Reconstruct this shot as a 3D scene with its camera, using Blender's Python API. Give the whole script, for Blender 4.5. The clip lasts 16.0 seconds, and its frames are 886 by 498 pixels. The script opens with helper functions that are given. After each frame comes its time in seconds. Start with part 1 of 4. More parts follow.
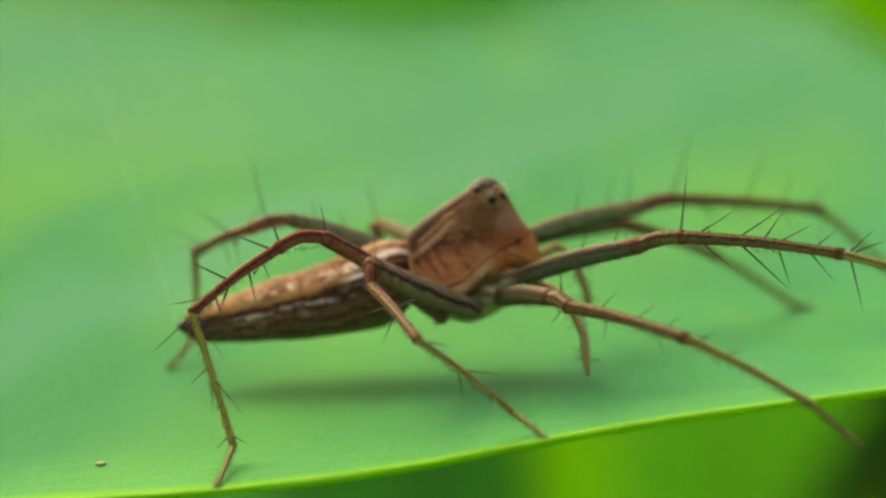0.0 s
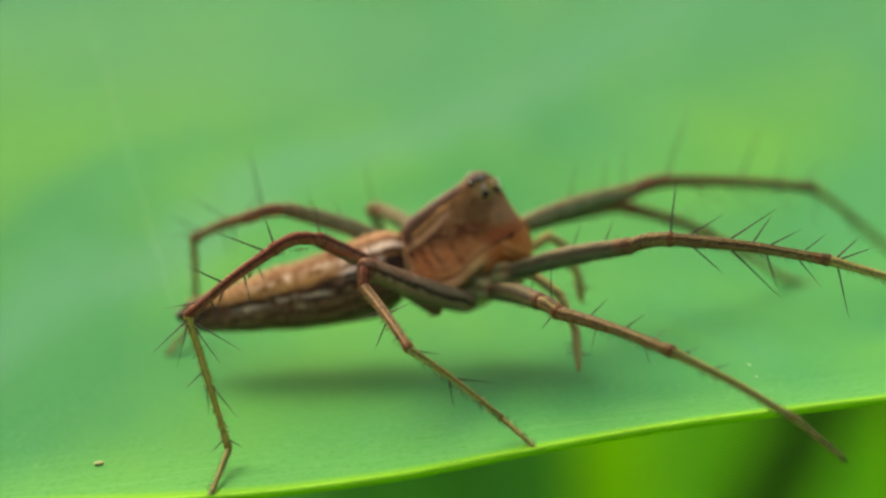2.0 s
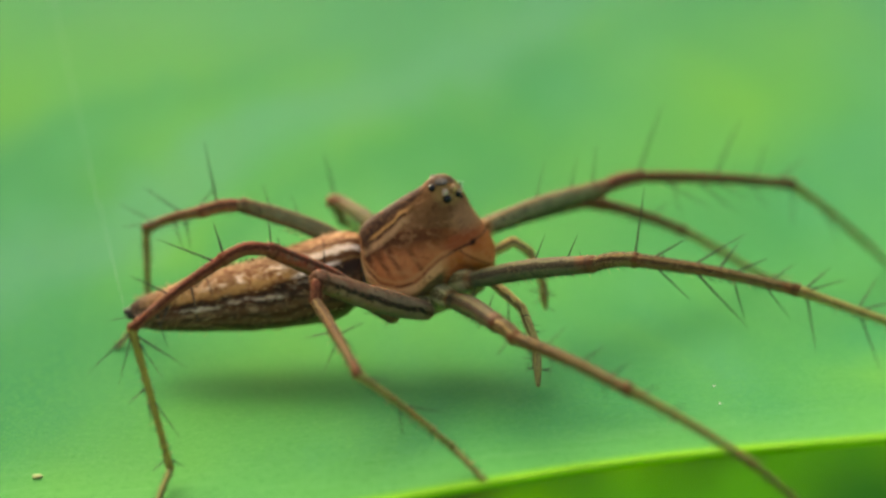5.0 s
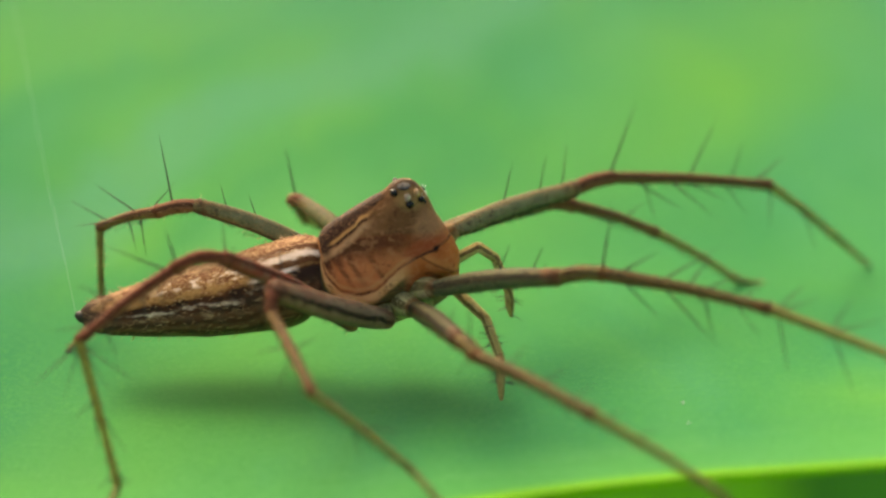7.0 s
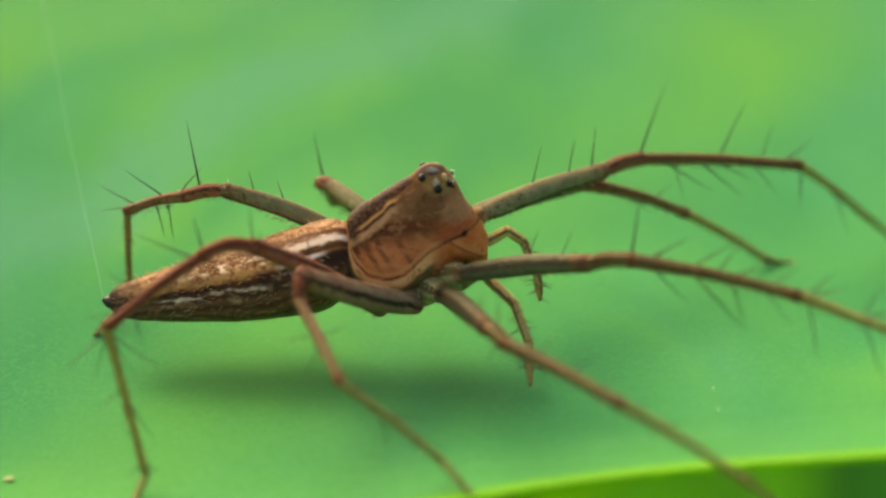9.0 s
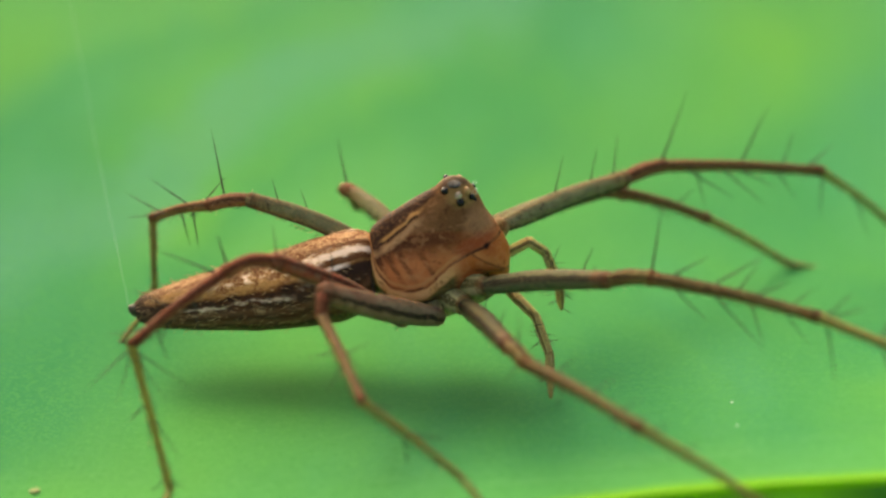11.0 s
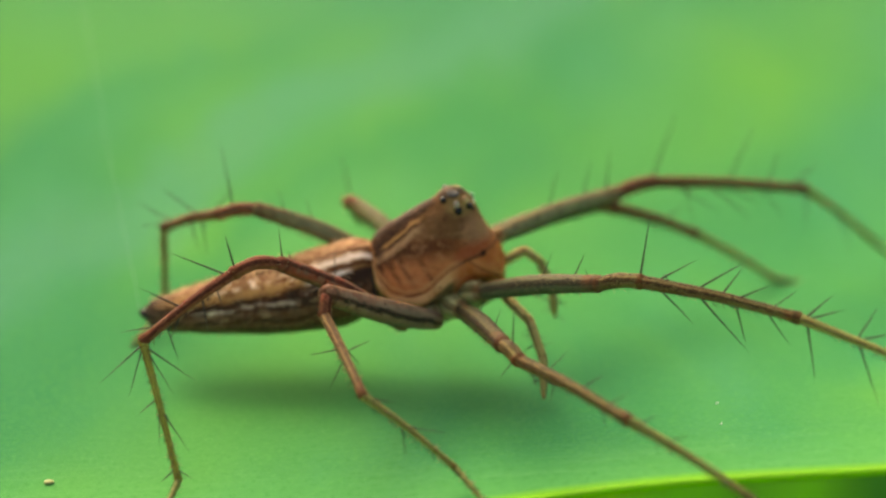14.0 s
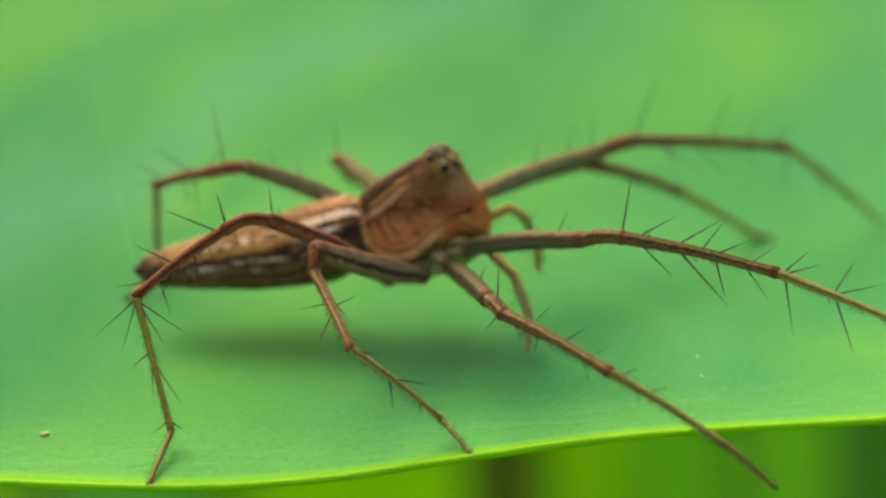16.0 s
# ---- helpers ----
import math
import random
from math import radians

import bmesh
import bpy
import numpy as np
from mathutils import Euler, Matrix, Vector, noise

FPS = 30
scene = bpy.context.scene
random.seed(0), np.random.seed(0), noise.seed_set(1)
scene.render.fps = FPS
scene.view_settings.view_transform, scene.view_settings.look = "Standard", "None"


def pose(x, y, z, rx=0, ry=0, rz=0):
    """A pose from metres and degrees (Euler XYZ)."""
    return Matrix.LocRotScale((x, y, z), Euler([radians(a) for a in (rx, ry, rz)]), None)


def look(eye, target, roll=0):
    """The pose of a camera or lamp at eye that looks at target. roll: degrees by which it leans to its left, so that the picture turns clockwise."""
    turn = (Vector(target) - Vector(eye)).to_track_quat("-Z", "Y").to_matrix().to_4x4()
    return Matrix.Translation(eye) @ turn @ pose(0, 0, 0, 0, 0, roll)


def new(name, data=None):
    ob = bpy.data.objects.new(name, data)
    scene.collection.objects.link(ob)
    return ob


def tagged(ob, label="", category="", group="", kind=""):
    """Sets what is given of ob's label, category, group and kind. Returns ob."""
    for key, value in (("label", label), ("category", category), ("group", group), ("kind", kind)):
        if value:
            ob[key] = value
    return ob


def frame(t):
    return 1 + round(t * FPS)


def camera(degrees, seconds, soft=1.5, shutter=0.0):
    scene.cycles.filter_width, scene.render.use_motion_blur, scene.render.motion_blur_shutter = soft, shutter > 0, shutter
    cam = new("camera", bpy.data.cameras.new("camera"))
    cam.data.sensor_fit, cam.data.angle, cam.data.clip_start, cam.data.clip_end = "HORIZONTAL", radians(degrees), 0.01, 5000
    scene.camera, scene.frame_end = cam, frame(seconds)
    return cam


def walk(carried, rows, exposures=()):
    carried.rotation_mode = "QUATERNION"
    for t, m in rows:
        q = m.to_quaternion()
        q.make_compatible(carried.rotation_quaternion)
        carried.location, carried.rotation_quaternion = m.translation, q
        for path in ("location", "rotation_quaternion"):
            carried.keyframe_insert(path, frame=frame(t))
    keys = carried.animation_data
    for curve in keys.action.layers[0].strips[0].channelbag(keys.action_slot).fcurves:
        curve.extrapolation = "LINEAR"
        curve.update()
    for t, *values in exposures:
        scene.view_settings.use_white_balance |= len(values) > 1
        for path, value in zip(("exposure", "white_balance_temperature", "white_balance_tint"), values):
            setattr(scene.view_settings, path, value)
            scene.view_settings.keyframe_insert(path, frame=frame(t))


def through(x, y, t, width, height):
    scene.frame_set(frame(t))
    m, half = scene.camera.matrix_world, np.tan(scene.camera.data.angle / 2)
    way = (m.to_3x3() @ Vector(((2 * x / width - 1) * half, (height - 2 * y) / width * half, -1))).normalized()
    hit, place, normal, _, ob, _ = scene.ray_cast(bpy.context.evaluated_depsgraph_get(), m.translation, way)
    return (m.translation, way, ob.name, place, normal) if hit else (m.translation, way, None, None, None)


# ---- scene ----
# One still lynx spider on a broad leaf, filmed close up with a hand-held macro lens.
MM = 0.001
cam = camera(15, 16.0, soft=2.6)
cam.data.dof.use_dof = True
cam.data.dof.focus_distance = 0.0750
cam.data.dof.aperture_fstop = 56.0
walk(cam, [
    (0, pose(0.000194, -0.074128, 0.023613, 74.526, 5.889, -0.902)),
    (0.5, pose(0.000411, -0.074217, 0.024288, 74.099, 6.096, -0.848)),
    (1, pose(0.001135, -0.074229, 0.025859, 73.019, 6.024, -0.399)),
    (1.5, pose(0.001024, -0.073994, 0.027482, 71.811, 6.019, -0.634)),
    (2, pose(0.001589, -0.073694, 0.028332, 71.030, 6.013, -0.366)),
    (2.5, pose(0.002291, -0.072024, 0.028646, 70.002, 5.965, 0.058)),
    (3, pose(0.002633, -0.071637, 0.028944, 69.421, 5.870, 0.053)),
    (3.5, pose(0.003009, -0.070953, 0.029757, 68.887, 5.627, 0.046)),
    (4, pose(0.003875, -0.069926, 0.029971, 68.596, 5.501, 0.617)),
    (4.2, pose(0.003807, -0.069344, 0.030317, 68.232, 5.397, 0.700)),
    (6.3, pose(0.002742, -0.069233, 0.033065, 66.823, 3.587, 0.159)),
    (6.5, pose(0.003718, -0.067710, 0.033056, 66.320, 4.056, 0.628)),
    (7, pose(0.004146, -0.066054, 0.032688, 66.103, 4.098, 0.709)),
    (7.1, pose(0.005420, -0.064814, 0.033992, 64.712, 5.270, 1.226)),
    (7.5, pose(0.004899, -0.063410, 0.033068, 65.000, 5.048, 1.189)),
    (8, pose(0.004816, -0.063028, 0.032841, 65.300, 4.756, 1.590)),
    (8.5, pose(0.004197, -0.063932, 0.032975, 65.275, 4.650, 1.361)),
    (9, pose(0.004274, -0.065375, 0.033406, 65.151, 4.451, 1.154)),
    (9.2, pose(0.004961, -0.066395, 0.033675, 65.273, 4.597, 1.450)),
    (11.3, pose(0.004634, -0.064817, 0.035901, 63.452, 4.389, 1.908)),
    (11.5, pose(0.004983, -0.065635, 0.035746, 63.538, 4.323, 2.230)),
    (12, pose(0.004454, -0.065228, 0.034796, 64.306, 4.196, 2.117)),
    (12.5, pose(0.004342, -0.066620, 0.035006, 65.084, 4.216, 2.171)),
    (13, pose(0.004117, -0.068375, 0.035764, 65.042, 4.133, 1.896)),
    (13.5, pose(0.004597, -0.068975, 0.035593, 65.256, 4.160, 1.988)),
    (14, pose(0.004995, -0.068625, 0.035706, 64.980, 4.197, 2.033)),
    (14.5, pose(0.004720, -0.068310, 0.035843, 64.502, 4.086, 1.593)),
    (15, pose(0.005548, -0.069426, 0.036632, 63.969, 4.054, 1.956)),
    (15.5, pose(0.004632, -0.069863, 0.036202, 64.264, 3.941, 1.564)),
    (16, pose(0.005268, -0.070239, 0.036286, 64.344, 4.200, 1.919)),
], exposures=[(0.0, 1.40, 7620, 7), (16.0, 1.40, 7620, 7)])

# ---- light ----
SUN_ELEVATION, SUN_AZIMUTH = 36.0, -24.0    # degrees; the azimuth runs from behind the spider towards +x
world = bpy.data.worlds.new("sky")
scene.world = world
world.use_nodes = True
sky = world.node_tree.nodes.new("ShaderNodeTexSky")
sky.sky_type = "NISHITA"
sky.sun_disc = False
sky.sun_elevation = radians(SUN_ELEVATION)
sky.sun_rotation = radians(SUN_AZIMUTH)
sky.air_density, sky.dust_density, sky.ozone_density = 1.0, 6.0, 0.0
world.node_tree.links.new(sky.outputs[0], world.node_tree.nodes["Background"].inputs[0])
world.node_tree.nodes["Background"].inputs[1].default_value = 0.15
sun = new("sun", bpy.data.lights.new("sun", "SUN"))
sun.data.energy, sun.data.angle, sun.data.color = 0.86, radians(34), (1.0, 0.975, 0.92)
sun.matrix_world = look((math.sin(radians(SUN_AZIMUTH)) * math.cos(radians(SUN_ELEVATION)),
                         math.cos(radians(SUN_AZIMUTH)) * math.cos(radians(SUN_ELEVATION)),
                         math.sin(radians(SUN_ELEVATION))), (0, 0, 0))

# ---- materials ----
class Nodes:
    """Short writing for a node material; lengths in the textures are in millimetres."""

    def __init__(self, name):
        self.m = bpy.data.materials.new(name)
        self.m.use_nodes = True
        self.t = self.m.node_tree
        self.b = self.t.nodes["Principled BSDF"]
        self.co = self.add("ShaderNodeTexCoord")
        self.mm = self.add("ShaderNodeVectorMath", operation="SCALE")
        self.mm.inputs[3].default_value = 1000.0
        self.link(self.co.outputs["Object"], self.mm.inputs[0])

    def add(self, kind, **values):
        n = self.t.nodes.new(kind)
        for k, v in values.items():
            setattr(n, k, v)
        return n

    def link(self, a, b):
        self.t.links.new(a, b)

    def stretched(self, sx, sy, sz, rz=0.0):
        n = self.add("ShaderNodeMapping")
        n.inputs["Scale"].default_value = (sx, sy, sz)
        n.inputs["Rotation"].default_value = (0, 0, radians(rz))
        self.link(self.mm.outputs[0], n.inputs[0])
        return n.outputs[0]

    def noise(self, scale, detail=3.0, rough=0.55, vector=None, warp=0.0):
        n = self.add("ShaderNodeTexNoise")
        n.inputs["Scale"].default_value, n.inputs["Detail"].default_value = scale, detail
        n.inputs["Roughness"].default_value, n.inputs["Distortion"].default_value = rough, warp
        self.link(vector or self.mm.outputs[0], n.inputs["Vector"])
        return n.outputs["Fac"]

    def ramp(self, fac, stops, hard=False):
        n = self.add("ShaderNodeValToRGB")
        e = n.color_ramp.elements
        if hard:
            n.color_ramp.interpolation = "EASE"
        while len(e) < len(stops):
            e.new(0.5)
        for el, (p, c) in zip(e, stops):
            el.position = p
            el.color = (*c, 1) if isinstance(c, tuple) else (c, c, c, 1)
        self.link(fac, n.inputs[0])
        return n.outputs[0]

    def mix(self, fac, a, b, blend="MIX"):
        n = self.add("ShaderNodeMix", data_type="RGBA", blend_type=blend)
        for i, v in ((0, fac), (6, a), (7, b)):
            if isinstance(v, tuple):
                n.inputs[i].default_value = (*v, 1)
            elif isinstance(v, (int, float)):
                n.inputs[i].default_value = v
            else:
                self.link(v, n.inputs[i])
        return n.outputs[2]

    def math(self, op, a, b=0.0, clamp=False):
        n = self.add("ShaderNodeMath", operation=op, use_clamp=clamp)
        for i, v in ((0, a), (1, b)):
            if isinstance(v, (int, float)):
                n.inputs[i].default_value = v
            else:
                self.link(v, n.inputs[i])
        return n.outputs[0]

    def curve(self, x, points, low=-1.8, high=1.8, top=5.0):
        """A height over x in mm, as a smooth line through a few (x, height) points."""
        n = self.add("ShaderNodeValToRGB")
        n.color_ramp.interpolation = "CARDINAL"
        e = n.color_ramp.elements
        while len(e) < len(points):
            e.new(0.5)
        for el, (a, z) in zip(e, points):
            el.position, el.color = (a - low) / (high - low), (z / top, z / top, z / top, 1)
        self.link(self.math("MULTIPLY", self.math("SUBTRACT", x, low), 1 / (high - low)), n.inputs[0])
        return self.math("MULTIPLY", n.outputs[0], top)

    def window(self, value, a, b, c, d):
        """1 between b and c, falling to 0 at a and d."""
        return self.math("MULTIPLY", self.math("MULTIPLY", self.math("SUBTRACT", value, a), 1 / (b - a), True), self.math("MULTIPLY", self.math("SUBTRACT", d, value), 1 / (d - c), True))

    def uv(self):
        n = self.add("ShaderNodeUVMap", uv_map="skin")
        s = self.add("ShaderNodeSeparateXYZ")
        self.link(n.outputs[0], s.inputs[0])
        return s.outputs[0], s.outputs[1]

    def done(self, colour, rough=0.5, bump=None, depth=0.02, flesh=0.0, **inputs):
        for key, v in (("Base Color", colour), ("Roughness", rough), *inputs.items()):
            key = key.replace("_", " ")
            if isinstance(v, tuple):
                self.b.inputs[key].default_value = (*v, 1)
            elif isinstance(v, (int, float)):
                self.b.inputs[key].default_value = v
            else:
                self.link(v, self.b.inputs[key])
        if flesh:
            self.b.inputs["Subsurface Weight"].default_value = flesh
            self.b.inputs["Subsurface Radius"].default_value = (1.0, 0.35, 0.12)
            self.b.inputs["Subsurface Scale"].default_value = 0.35 * MM
        if bump is not None:
            n = self.add("ShaderNodeBump")
            n.inputs["Strength"].default_value = 0.6
            n.inputs["Distance"].default_value = depth * MM
            self.link(bump, n.inputs["Height"])
            self.link(n.outputs[0], self.b.inputs["Normal"])
        return self.m


def leaf_material():
    """Broad waxy blade: darker and yellow-green zones slanting over it, waxy bloom, fine grain, a paler strip along the
    edge, painted shade at the far end.
    """
    k = Nodes("leaf_blade")
    v = k.uv()[1]
    broad = k.noise(0.13, 3.0, 0.5, k.stretched(1.0, 0.45, 1.0, 34), 0.5)
    patch = k.noise(0.20, 3.0, 0.5, k.stretched(1.0, 0.35, 1.0, 30))
    fine = k.noise(10.0, 4.0, 0.7)
    spots = k.noise(3.4, 5.0, 0.75)
    grain = k.noise(2.4, 5.0, 0.7, k.stretched(0.35, 2.6, 1.0, 4))
    base = k.ramp(broad, [(0.36, (0.033, 0.195, 0.069)), (0.47, (0.048, 0.227, 0.068)), (0.55, (0.064, 0.254, 0.061)), (0.64, (0.085, 0.285, 0.054))])
    c = k.mix(k.ramp(patch, [(0.45, 0.0), (0.70, 0.6)]), base, (0.065, 0.263, 0.117))
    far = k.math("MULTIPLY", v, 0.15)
    place = k.add("ShaderNodeSeparateXYZ")
    k.link(k.mm.outputs[0], place.inputs[0])
    # distance across a faint slanting crease, mm; its pale crest and shaded flanks are only colour
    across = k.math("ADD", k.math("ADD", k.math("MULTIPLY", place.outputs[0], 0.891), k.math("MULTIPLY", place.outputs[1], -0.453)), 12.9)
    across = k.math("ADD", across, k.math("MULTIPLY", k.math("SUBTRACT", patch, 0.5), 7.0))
    painted_fold = k.math("ADD", k.math("MULTIPLY", across, 0.03), 0.5)
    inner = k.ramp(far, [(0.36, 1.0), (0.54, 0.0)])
    c = k.mix(k.math("MULTIPLY", inner, k.ramp(painted_fold, [(0.16, 0.0), (0.24, 0.65), (0.32, 0.65), (0.40, 0.0), (0.64, 0.0), (0.72, 0.32), (0.80, 0.26), (0.92, 0.0)])), c, (0.099, 0.300, 0.051))
    c = k.mix(k.ramp(painted_fold, [(0.45, 0.0), (0.49, 0.5), (0.52, 0.5), (0.56, 0.0)]), c, (0.085, 0.263, 0.157))
    c = k.mix(k.ramp(painted_fold, [(0.36, 0.0), (0.40, 0.45), (0.45, 0.0), (0.55, 0.0), (0.60, 0.55), (0.66, 0.0)]), c, (0.028, 0.186, 0.065))
    # light and shade towards the back put into the colour: pale zone, dark end
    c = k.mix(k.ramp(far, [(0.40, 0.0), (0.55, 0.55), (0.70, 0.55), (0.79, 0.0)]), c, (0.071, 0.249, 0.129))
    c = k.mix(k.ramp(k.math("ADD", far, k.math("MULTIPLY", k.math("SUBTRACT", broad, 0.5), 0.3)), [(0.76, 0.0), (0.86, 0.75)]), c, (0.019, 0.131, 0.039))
    c = k.mix(k.ramp(v, [(0.0, 0.75), (0.05, 0.5), (0.30, 0.0)]), c, (0.111, 0.390, 0.083))
    c = k.mix(k.ramp(fine, [(0.50, 0.0), (0.60, 0.30)]), c, (0.103, 0.353, 0.076))
    pores = k.noise(6.0, 5.0, 0.75)
    near = k.ramp(v, [(0.0, 1.0), (0.25, 0.8), (0.7, 0.25)])
    c = k.mix(k.math("MULTIPLY", near, k.ramp(pores, [(0.36, 0.55), (0.46, 0.0)])), c, (0.028, 0.181, 0.030))
    c = k.mix(k.math("MULTIPLY", near, k.ramp(pores, [(0.59, 0.0), (0.69, 0.45)])), c, (0.161, 0.408, 0.127))
    veins = k.noise(1.7, 4.0, 0.65, k.stretched(0.16, 3.2, 1.0, -3))
    c = k.mix(k.math("MULTIPLY", k.ramp(v, [(0.03, 0.0), (0.08, 0.16), (0.18, 0.12), (0.40, 0.0)]), k.ramp(veins, [(0.50, 0.0), (0.62, 1.0)])), c, (0.169, 0.408, 0.157))
    c = k.mix(k.ramp(grain, [(0.35, 0.14), (0.52, 0.0)]), c, (0.040, 0.214, 0.034))
    c = k.mix(k.ramp(v, [(0.0, 0.95), (0.020, 0.75), (0.050, 0.0)]), c, (0.178, 0.444, 0.013))
    c = k.mix(k.ramp(spots, [(0.30, 0.4), (0.36, 0.0)]), c, (0.035, 0.163, 0.033))
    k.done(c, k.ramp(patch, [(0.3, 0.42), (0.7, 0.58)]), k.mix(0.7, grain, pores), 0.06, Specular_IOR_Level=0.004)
    k.t.nodes.remove(k.t.nodes["Material Output"])
    out = k.add("ShaderNodeOutputMaterial")
    tl = k.add("ShaderNodeBsdfTranslucent")
    k.link(k.mix(0.5, c, (0.046, 0.408, 0.022)), tl.inputs[0])
    ms = k.add("ShaderNodeMixShader")
    ms.inputs[0].default_value = 0.25
    k.link(k.b.outputs[0], ms.inputs[1])
    k.link(tl.outputs[0], ms.inputs[2])
    k.link(ms.outputs[0], out.inputs[0])
    return k.m


def plant_material(name, dark, light, through=0.4):
    k = Nodes(name)
    f = k.noise(0.06, 3.0, 0.5, k.stretched(1.0, 1.0, 0.25))
    c = k.ramp(f, [(0.3, dark), (0.7, light)])
    k.done(c, 0.6, k.noise(0.8, 4.0), 0.2, Specular_IOR_Level=0.15)
    k.t.nodes.remove(k.t.nodes["Material Output"])
    out = k.add("ShaderNodeOutputMaterial")
    tl = k.add("ShaderNodeBsdfTranslucent")
    k.link(c, tl.inputs[0])
    ms = k.add("ShaderNodeMixShader")
    ms.inputs[0].default_value = through
    k.link(k.b.outputs[0], ms.inputs[1])
    k.link(tl.outputs[0], ms.inputs[2])
    k.link(ms.outputs[0], out.inputs[0])
    return k.m


GROOVE = [(-1.62, 2.75), (-1.5, 2.35), (-1.25, 2.06), (-0.9, 1.94), (-0.6, 1.94), (-0.31, 2.05), (-0.1, 2.20), (0.12, 2.36), (0.49, 2.54), (0.94, 2.67), (1.3, 2.76)]


def carapace_material():
    """Chestnut shell: pale margin below a dark groove, fanned dark stripes on the flank, pale and dark bands along the back, orange face."""
    k = Nodes("carapace_shell")
    sep = k.add("ShaderNodeSeparateXYZ")
    k.link(k.mm.outputs[0], sep.inputs[0])
    x, z = sep.outputs[0], sep.outputs[2]
    n = k.noise(2.6, 4.0, 0.6)
    fine = k.noise(15.0, 4.0, 0.7)
    mott = k.noise(3.2, 5.0, 0.65, k.stretched(1.0, 1.0, 1.5), 0.8)
    cloud = k.noise(1.1, 3.0, 0.5, k.stretched(0.8, 1.0, 1.4), 0.5)
    wob = k.math("MULTIPLY", k.math("SUBTRACT", n, 0.5), 0.16)
    zw = k.math("ADD", z, wob)
    h = k.math("SUBTRACT", k.math("ADD", z, k.math("MULTIPLY", wob, 0.45)), k.curve(x, GROOVE))        # height over the groove, mm
    band = k.math("SUBTRACT", zw, k.curve(x, [(-1.6, 2.50), (-1.24, 2.84), (-0.64, 3.03), (-0.11, 3.08), (0.55, 3.07), (1.0, 3.02)]))
    # the flank, darker towards the brown band, then the warm upper side
    c = k.mix(k.ramp(cloud, [(0.40, 0.0), (0.60, 1.0)]), (0.380, 0.110, 0.034), (0.475, 0.157, 0.053))
    upper = k.mix(k.ramp(cloud, [(0.38, 0.0), (0.62, 1.0)]), (0.140, 0.061, 0.022), (0.200, 0.090, 0.034))
    c = k.mix(k.math("MULTIPLY", k.math("ADD", band, 0.02), 12.0, True), c, upper)
    c = k.mix(k.math("MULTIPLY", k.window(band, -0.52, -0.18, -0.01, 0.10), k.ramp(k.math("ADD", k.math("MULTIPLY", x, 0.3), 0.5), [(0.25, 0.92), (0.55, 0.75), (0.72, 0.30)])), c, (0.034, 0.013, 0.006))
    # stripes that fan over the flank
    run = k.math("ADD", k.math("ADD", k.math("MULTIPLY", x, 0.86), k.math("MULTIPLY", z, 0.51)), k.math("MULTIPLY", wob, 0.35))
    zone = k.window(zw, 2.02, 2.26, 2.60, 2.86)
    for at, half, deep in ((-0.16, 0.08, 0.6), (0.05, 0.09, 0.65), (0.31, 0.10, 0.75), (0.565, 0.10, 0.9), (0.99, 0.09, 0.6)):
        c = k.mix(k.math("MULTIPLY", k.math("MULTIPLY", zone, k.ramp(mott, [(0.40, deep), (0.62, deep * 0.45)])), k.window(run, at - half, at - half * 0.3, at + half * 0.2, at + half)), c, (0.060, 0.022, 0.010))
        c = k.mix(k.math("MULTIPLY", k.math("MULTIPLY", zone, 0.35), k.window(run, at + half * 0.8, at + half * 1.1, at + half * 1.3, at + half * 1.9)), c, (0.36, 0.125, 0.046))
    # redder field before the stripes, then a painted pale sheen over the cheek
    c = k.mix(k.math("MULTIPLY", k.window(x, 0.25, 0.45, 1.0, 1.3), k.window(h, 0.0, 0.06, 0.28, 0.42)), c, (0.270, 0.062, 0.021))
    c = k.mix(k.math("MULTIPLY", k.window(x, 0.45, 0.75, 1.2, 1.5), k.window(zw, 2.85, 3.10, 3.40, 3.7)), c, (0.275, 0.128, 0.060))
    # bands along the back
    back = k.window(x, -1.75, -1.6, -0.55, -0.28)
    d = k.math("SUBTRACT", k.math("ADD", z, k.math("MULTIPLY", wob, 0.7)), k.curve(x, [(-1.6, 2.84), (-0.73, 3.40), (-0.26, 3.72), (0.3, 4.06)]))
    c = k.mix(k.math("MULTIPLY", back, k.window(d, -0.40, -0.31, -0.24, -0.17)), c, (0.38, 0.200, 0.092))
    c = k.mix(k.math("MULTIPLY", back, k.window(d, -0.20, -0.175, -0.15, -0.12)), c, (0.040, 0.018, 0.009))
    c = k.mix(k.math("MULTIPLY", back, k.window(d, -0.14, -0.11, -0.09, -0.06)), c, (0.40, 0.20, 0.065))
    c = k.mix(k.math("MULTIPLY", k.window(x, -1.75, -1.6, -0.2, 0.15), k.window(d, -0.07, -0.03, 0.5, 0.6)), c, (0.028, 0.013, 0.007))
    c = k.mix(k.math("MULTIPLY", k.window(x, -1.9, -1.8, -1.42, -1.25), k.window(z, 2.55, 2.75, 3.3, 3.4)), c, (0.030, 0.015, 0.009))
    # margin, groove and face
    tail = k.ramp(k.math("ADD", k.math("MULTIPLY", x, 0.3), 0.5), [(0.57, 1.0), (0.66, 0.0)])
    c = k.mix(k.math("MULTIPLY", tail, k.window(h, -0.34, -0.24, -0.05, -0.01)), c, k.ramp(n, [(0.35, (0.47, 0.205, 0.070)), (0.62, (0.60, 0.300, 0.120))]))
    c = k.mix(k.math("MULTIPLY", tail, k.window(h, -0.9, -0.7, -0.30, -0.22)), c, (0.110, 0.085, 0.030))
